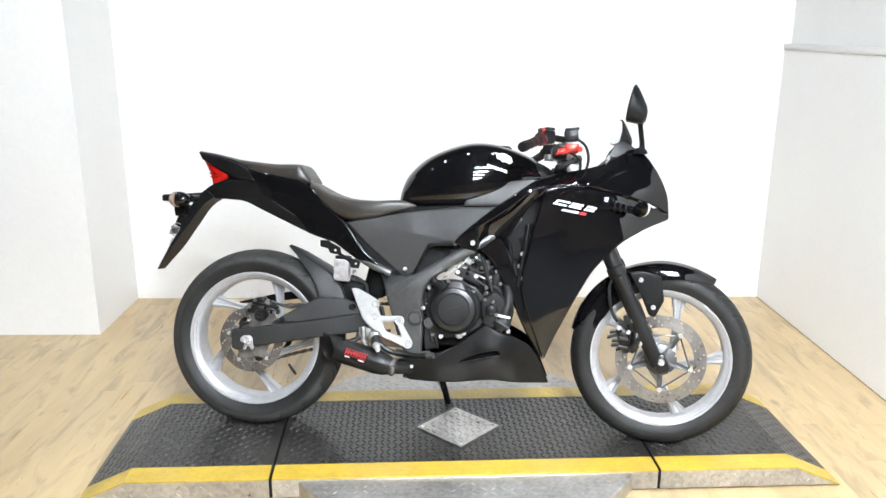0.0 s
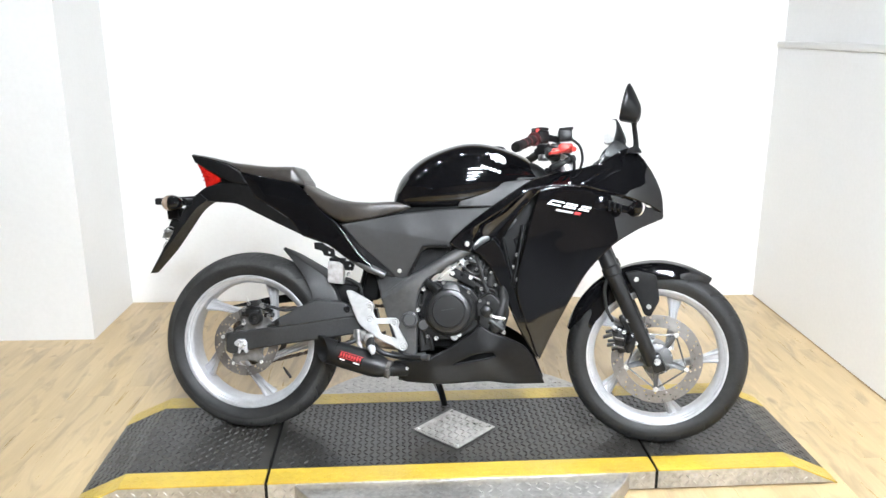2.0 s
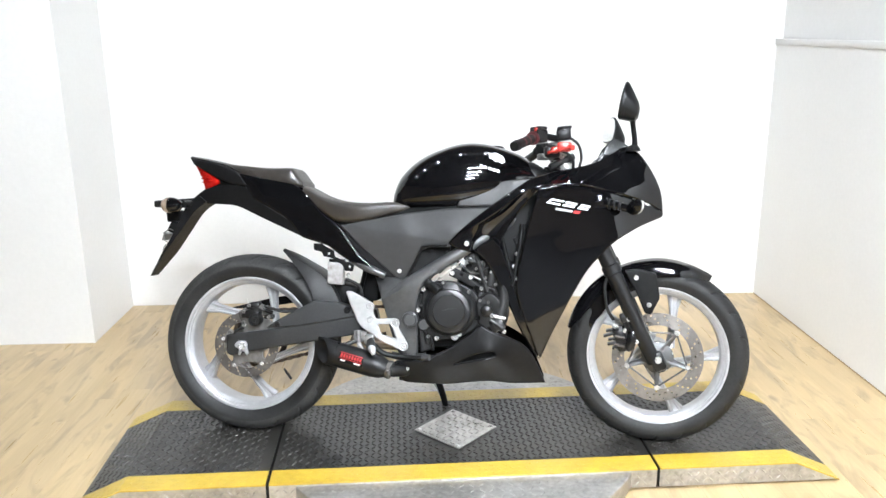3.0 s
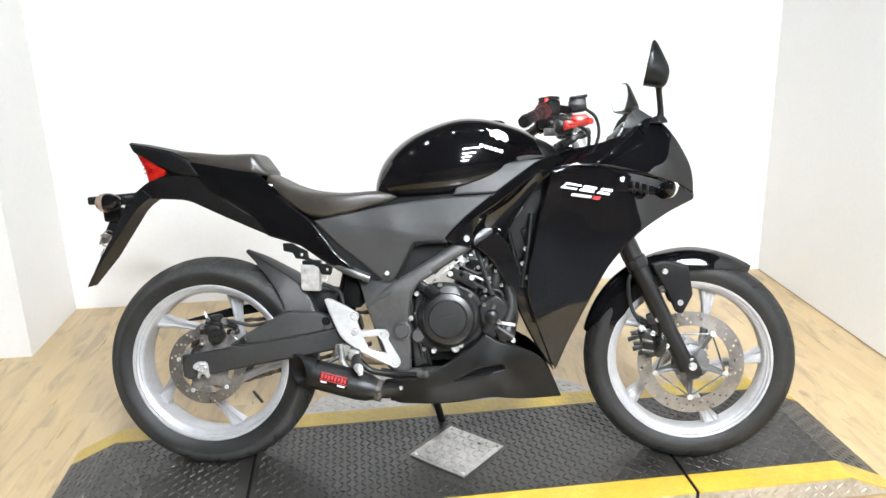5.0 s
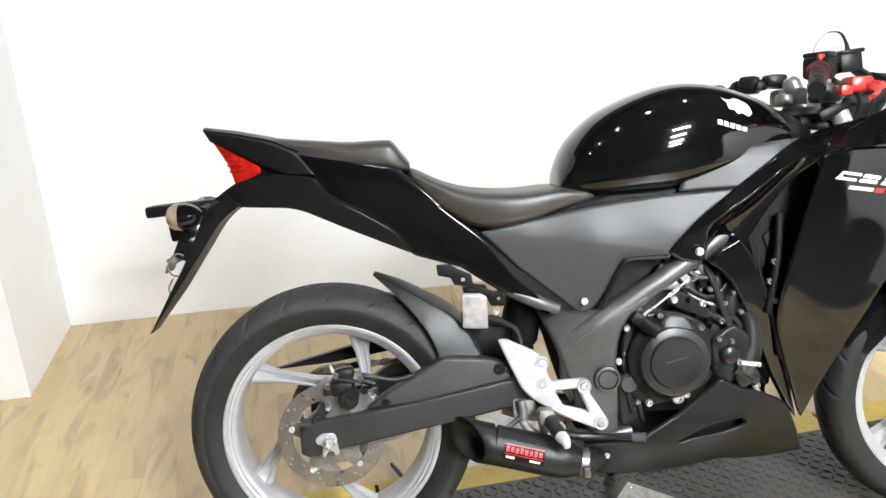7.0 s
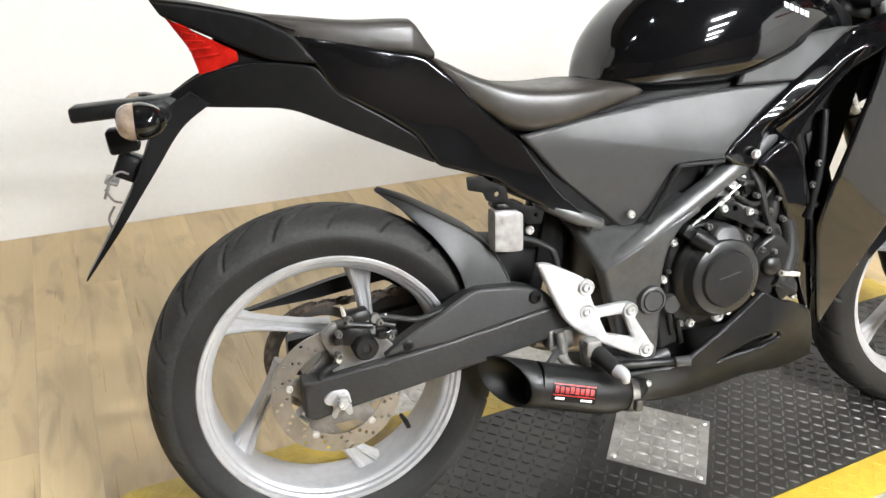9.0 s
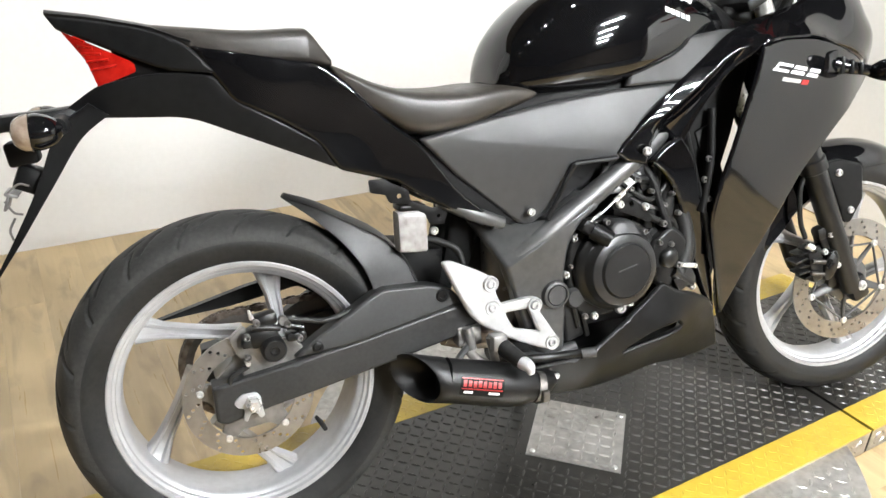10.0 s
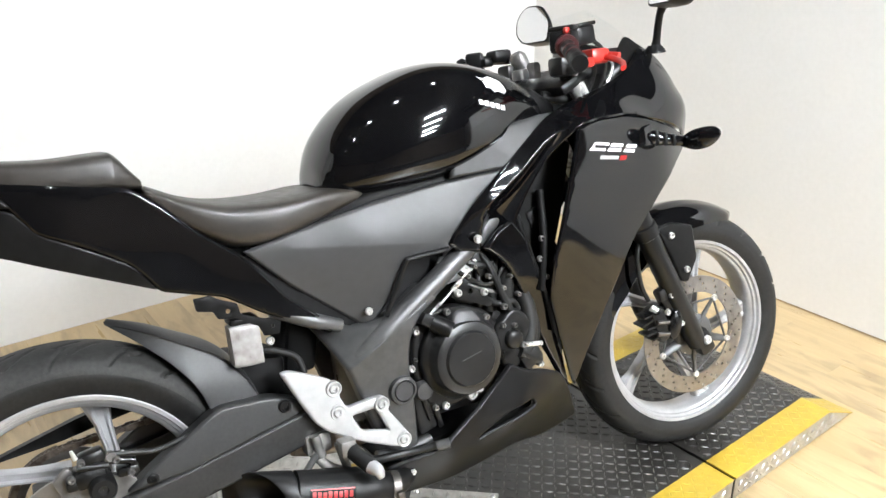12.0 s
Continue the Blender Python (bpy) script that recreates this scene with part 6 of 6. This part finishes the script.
vent = rounded([(0.712, 0.262, 0.002), (0.785, 0.300, 0.02), (0.842, 0.309, 0.008), (0.850, 0.294, 0.006), (0.79, 0.280, 0.02)], 0.004)
for s in (-1, 1):
    bp_ = b("belly_pan", shell(belly, BELLY, 0.010, 0.006, 0.012, s, holes=[vent]), SATIN, "satin black belly pan with a vent")
    link("belly_bolt", bolt(0.562, s * 0.147, 0.245, 0.006, 0.005, s), CHROME, bp_)
    link("vent_back", shell([(0.70, 0.250), (0.79, 0.315), (0.862, 0.318), (0.862, 0.28), (0.79, 0.265)], 0.115, 0.006, 0.0, 0.02, s), DARK, bp_)
bm = loft([(0.53, 0.192, 0.25, 0.118, 0.22, 4), (0.70, 0.186, 0.26, 0.112, 0.22, 4), (0.82, 0.196, 0.26, 0.105, 0.22, 4), (0.92, 0.192, 0.25, 0.088, 0.22, 4), (1.006, 0.192, 0.205, 0.052, 0.198, 4)], 28)
b("belly_floor", bm, SATIN)

# ---- exhaust ----
ax0, ax1 = Vector((0.262, -0.150, 0.305)), Vector((0.478, -0.172, 0.252))
d = (ax1 - ax0).normalized()
mu = b("muffler", tube([ax0 + d * 0.072, ax0 + d * 0.0725, ax1 - d * 0.03, ax1, ax1 + d * 0.03], [0.034, 0.0405, 0.0405, 0.036, 0.024], 36, smooth=False), MUFF, "short black muffler with a red label")
# slanted open end
end = []
for f, off, shift in ((0.0405, 0.075, 0.0), (0.0420, 0.022, 0.034), (0.0400, 0.016, 0.036), (0.0360, 0.026, 0.034), (0.0340, 0.075, 0.0)):
    row = []
    for k in range(36):
        a = 2 * math.pi * k / 36
        u = (Vector((0, 0, 1)) - d * d.z).normalized()
        v = d.cross(u)
        if v.y > 0:
            v = -v
        row.append(ax0 + d * (off + shift * math.sin(a) - 0.010 * math.cos(a)) + (u * math.cos(a) + v * math.sin(a)) * f)
    end.append(row)
link("end_cap", grid_mesh(end, close_v=True), MUFF, mu)
link("bore", tube([ax0 + d * 0.066, ax0 + d * 0.071], 0.034, 24), DARK, mu)


def muff_patch(s0, s1, a0, a1, lift):
    u = (Vector((0, 0, 1)) - d * d.z).normalized()
    v = d.cross(u)
    rows = []
    for t in np.linspace(s0, s1, 6):
        rows.append([ax0 + d * t + (u * math.cos(radians(a)) + v * math.sin(radians(a))) * (0.0405 + lift) for a in np.linspace(a0, a1, 9)])
    bm = grid_mesh(rows)
    bmesh.ops.solidify(bm, geom=bm.faces[:], thickness=0.0004)
    return bm


SGN = 1 if (d.cross(Vector((0, 0, 1)))).y < 0 else -1
lb = link("label", muff_patch(0.088, 0.170, SGN * 58, SGN * 104, 0.0005), DARK, mu, "black label with plain red and white bars")
for s0, s1, a0, a1, m_ in [(0.090, 0.168, 59, 62, REDPRINT), (0.090, 0.168, 85, 88, REDPRINT)] + [(0.093 + 0.0093 * k, 0.0995 + 0.0093 * k, 65 + (k % 3), 82 - (k % 2), REDPRINT) for k in range(8)] + [(0.095, 0.112, 92, 98, WHITEPRINT), (0.142, 0.163, 92, 98, WHITEPRINT)]:
    link("label_bar", muff_patch(s0, s1, SGN * a0, SGN * a1, 0.0012), m_, lb)
link("muffler_clamp", join(tube([ax1 + d * 0.022, ax1 + d * 0.036], 0.030, 20), box(0.014, 0.014, 0.022, ax1 + d * 0.03 + Vector((0, -0.030, -0.006)), 0.003)), SPROCKET, mu, "dull band clamp")
link("link_pipe", tube([ax1 + d * 0.02, ax1 + d * 0.05 + Vector((0, 0.02, 0)), (0.60, -0.09, 0.235), (0.75, -0.05, 0.24)], 0.021, 16), MUFF, mu, "dark exhaust pipe")
link("mid_pipe", tube([(0.365, -0.075, 0.342), (0.40, -0.075, 0.330), (0.46, -0.07, 0.318), (0.52, -0.05, 0.31)], 0.0215, 18), PIPE, mu, "heat stained steel pipe")
link("hanger", tube([ax0 + d * 0.09 + Vector((0, 0, 0.03)), (0.40, -0.12, 0.335)], 0.006, 8), FRAME, mu)

# ---- footrest ----
fp = [(0.350, 0.493, 0.006), (0.368, 0.494, 0.008), (0.415, 0.472, 0.01), (0.436, 0.460, 0.012), (0.448, 0.446, 0.012), (0.444, 0.430, 0.006), (0.453, 0.405, 0.008), (0.504, 0.409, 0.01), (0.526, 0.408, 0.012), (0.534, 0.393, 0.010), (0.529, 0.380, 0.008), (0.556, 0.336, 0.008), (0.564, 0.322, 0.012), (0.560, 0.306, 0.012), (0.537, 0.307, 0.012), (0.486, 0.329, 0.01), (0.454, 0.346, 0.01), (0.411, 0.374, 0.012), (0.394, 0.392, 0.012), (0.376, 0.430, 0.02)]
fh = rounded([(0.460, 0.388), (0.506, 0.390), (0.525, 0.342), (0.474, 0.356)], 0.005)
foot = b("footrest_bracket", shell(fp, surface([(0.36, 0.49, 0.128), (0.43, 0.43, 0.142), (0.52, 0.39, 0.150), (0.55, 0.32, 0.158), (0.45, 0.35, 0.150)]), 0.014, 0.005, 0.010, holes=[fh]), CAST, "bare cast alloy footrest bracket")
for x, y, z in ((0.435, 0.141, 0.446), (0.436, 0.142, 0.402), (0.518, 0.149, 0.395), (0.549, 0.156, 0.319)):
    link("bolt_boss", revolve([(0.0095, -y + 0.006), (0.0145, -y + 0.006), (0.0145, -y - 0.003), (0.0135, -y - 0.004), (0.0095, -y - 0.002)], 24, (x, 0, z)), CAST, foot)
    link("bracket_bolt", bolt(x, -y, z, 0.0088, 0.006), CAST, foot)
link("footpeg", tube([(0.441, -0.162, 0.337), (0.455, -0.220, 0.320)], 0.0145, 14, flat=0.8), RUBBER, foot, "black rubber footpeg")
link("peg_tip", tube([(0.455, -0.218, 0.320), (0.461, -0.232, 0.315), (0.464, -0.235, 0.302)], [0.013, 0.011, 0.006], 12), SILVER, foot)
link("peg_hinge", join(box(0.03, 0.03, 0.03, (0.437, -0.158, 0.342), 0.005), tube([(0.425, -0.150, 0.35), (0.435, -0.15, 0.30)], 0.008, 10)), BRACKET, foot)
link("brake_pedal", tube([(0.44, -0.135, 0.325), (0.48, -0.135, 0.292), (0.54, -0.135, 0.282), (0.605, -0.15, 0.283), (0.632, -0.165, 0.285)], [0.010, 0.009, 0.008, 0.008, 0.009], 10), ENGINE, foot, "black brake pedal")
link("pedal_tip", tube([(0.612, -0.158, 0.284), (0.636, -0.168, 0.287)], 0.010, 12), FRAME, foot)
link("heel_guard", join(tube([(0.385, -0.12, 0.335), (0.41, -0.125, 0.30), (0.45, -0.125, 0.275)], 0.009, 10), box(0.05, 0.04, 0.04, (0.40, -0.10, 0.345), 0.008)), GREASE, foot, "dusty brake cylinder")
link("return_spring", tube([(0.392, -0.125, 0.365), (0.398, -0.13, 0.325)], 0.009, 12), BRACKET, foot)

# side stand, down on the far side
st = b("side_stand", tube([(0.60, 0.10, 0.24), (0.64, 0.16, 0.13), (0.665, 0.235, 0.005)], [0.014, 0.012, 0.011], 12), SATIN, "black side stand")
link("stand_foot", box(0.06, 0.04, 0.008, (0.675, 0.243, -0.052), 0.003, Matrix.Rotation(radians(13.5), 4, "X")), SATIN, st)
link("stand_spring", tube([(0.585, 0.115, 0.22), (0.640, 0.175, 0.10)], 0.006, 8), CHROME, st)

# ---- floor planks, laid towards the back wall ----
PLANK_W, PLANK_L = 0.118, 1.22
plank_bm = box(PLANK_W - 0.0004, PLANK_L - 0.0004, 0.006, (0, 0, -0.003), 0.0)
plank_me = bpy.data.meshes.new("plank")
plank_bm.to_mesh(plank_me)
plank_me.materials.append(OAK)
rng = random.Random(4)


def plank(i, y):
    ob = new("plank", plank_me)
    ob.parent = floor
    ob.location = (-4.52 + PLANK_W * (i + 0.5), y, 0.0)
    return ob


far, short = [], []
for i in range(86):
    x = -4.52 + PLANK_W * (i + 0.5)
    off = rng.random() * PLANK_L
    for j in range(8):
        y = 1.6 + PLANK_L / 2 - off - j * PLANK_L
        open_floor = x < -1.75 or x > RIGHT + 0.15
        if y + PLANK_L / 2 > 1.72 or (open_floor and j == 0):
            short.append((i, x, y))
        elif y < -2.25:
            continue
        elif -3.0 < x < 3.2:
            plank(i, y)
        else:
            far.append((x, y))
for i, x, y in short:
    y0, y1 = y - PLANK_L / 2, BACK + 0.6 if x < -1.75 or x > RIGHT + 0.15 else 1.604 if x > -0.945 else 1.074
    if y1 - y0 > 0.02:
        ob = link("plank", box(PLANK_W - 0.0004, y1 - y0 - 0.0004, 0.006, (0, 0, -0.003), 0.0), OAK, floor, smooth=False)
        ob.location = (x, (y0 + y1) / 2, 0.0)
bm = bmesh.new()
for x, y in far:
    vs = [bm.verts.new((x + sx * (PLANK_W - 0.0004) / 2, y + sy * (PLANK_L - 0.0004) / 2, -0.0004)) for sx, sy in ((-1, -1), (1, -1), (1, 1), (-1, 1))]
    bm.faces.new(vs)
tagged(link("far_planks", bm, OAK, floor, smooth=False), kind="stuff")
# Added dark sheet, never in view: the lower fairing reflects it as black.
tagged(link("unseen_dark_floor", box(10.15, 5.42, 0.006, (0.5, -4.28, 0.001), 0.0), UNSEEN_FLOOR, smooth=False), "unseen dark floor added behind the camera to darken reflections", "floor covering", kind="structure")
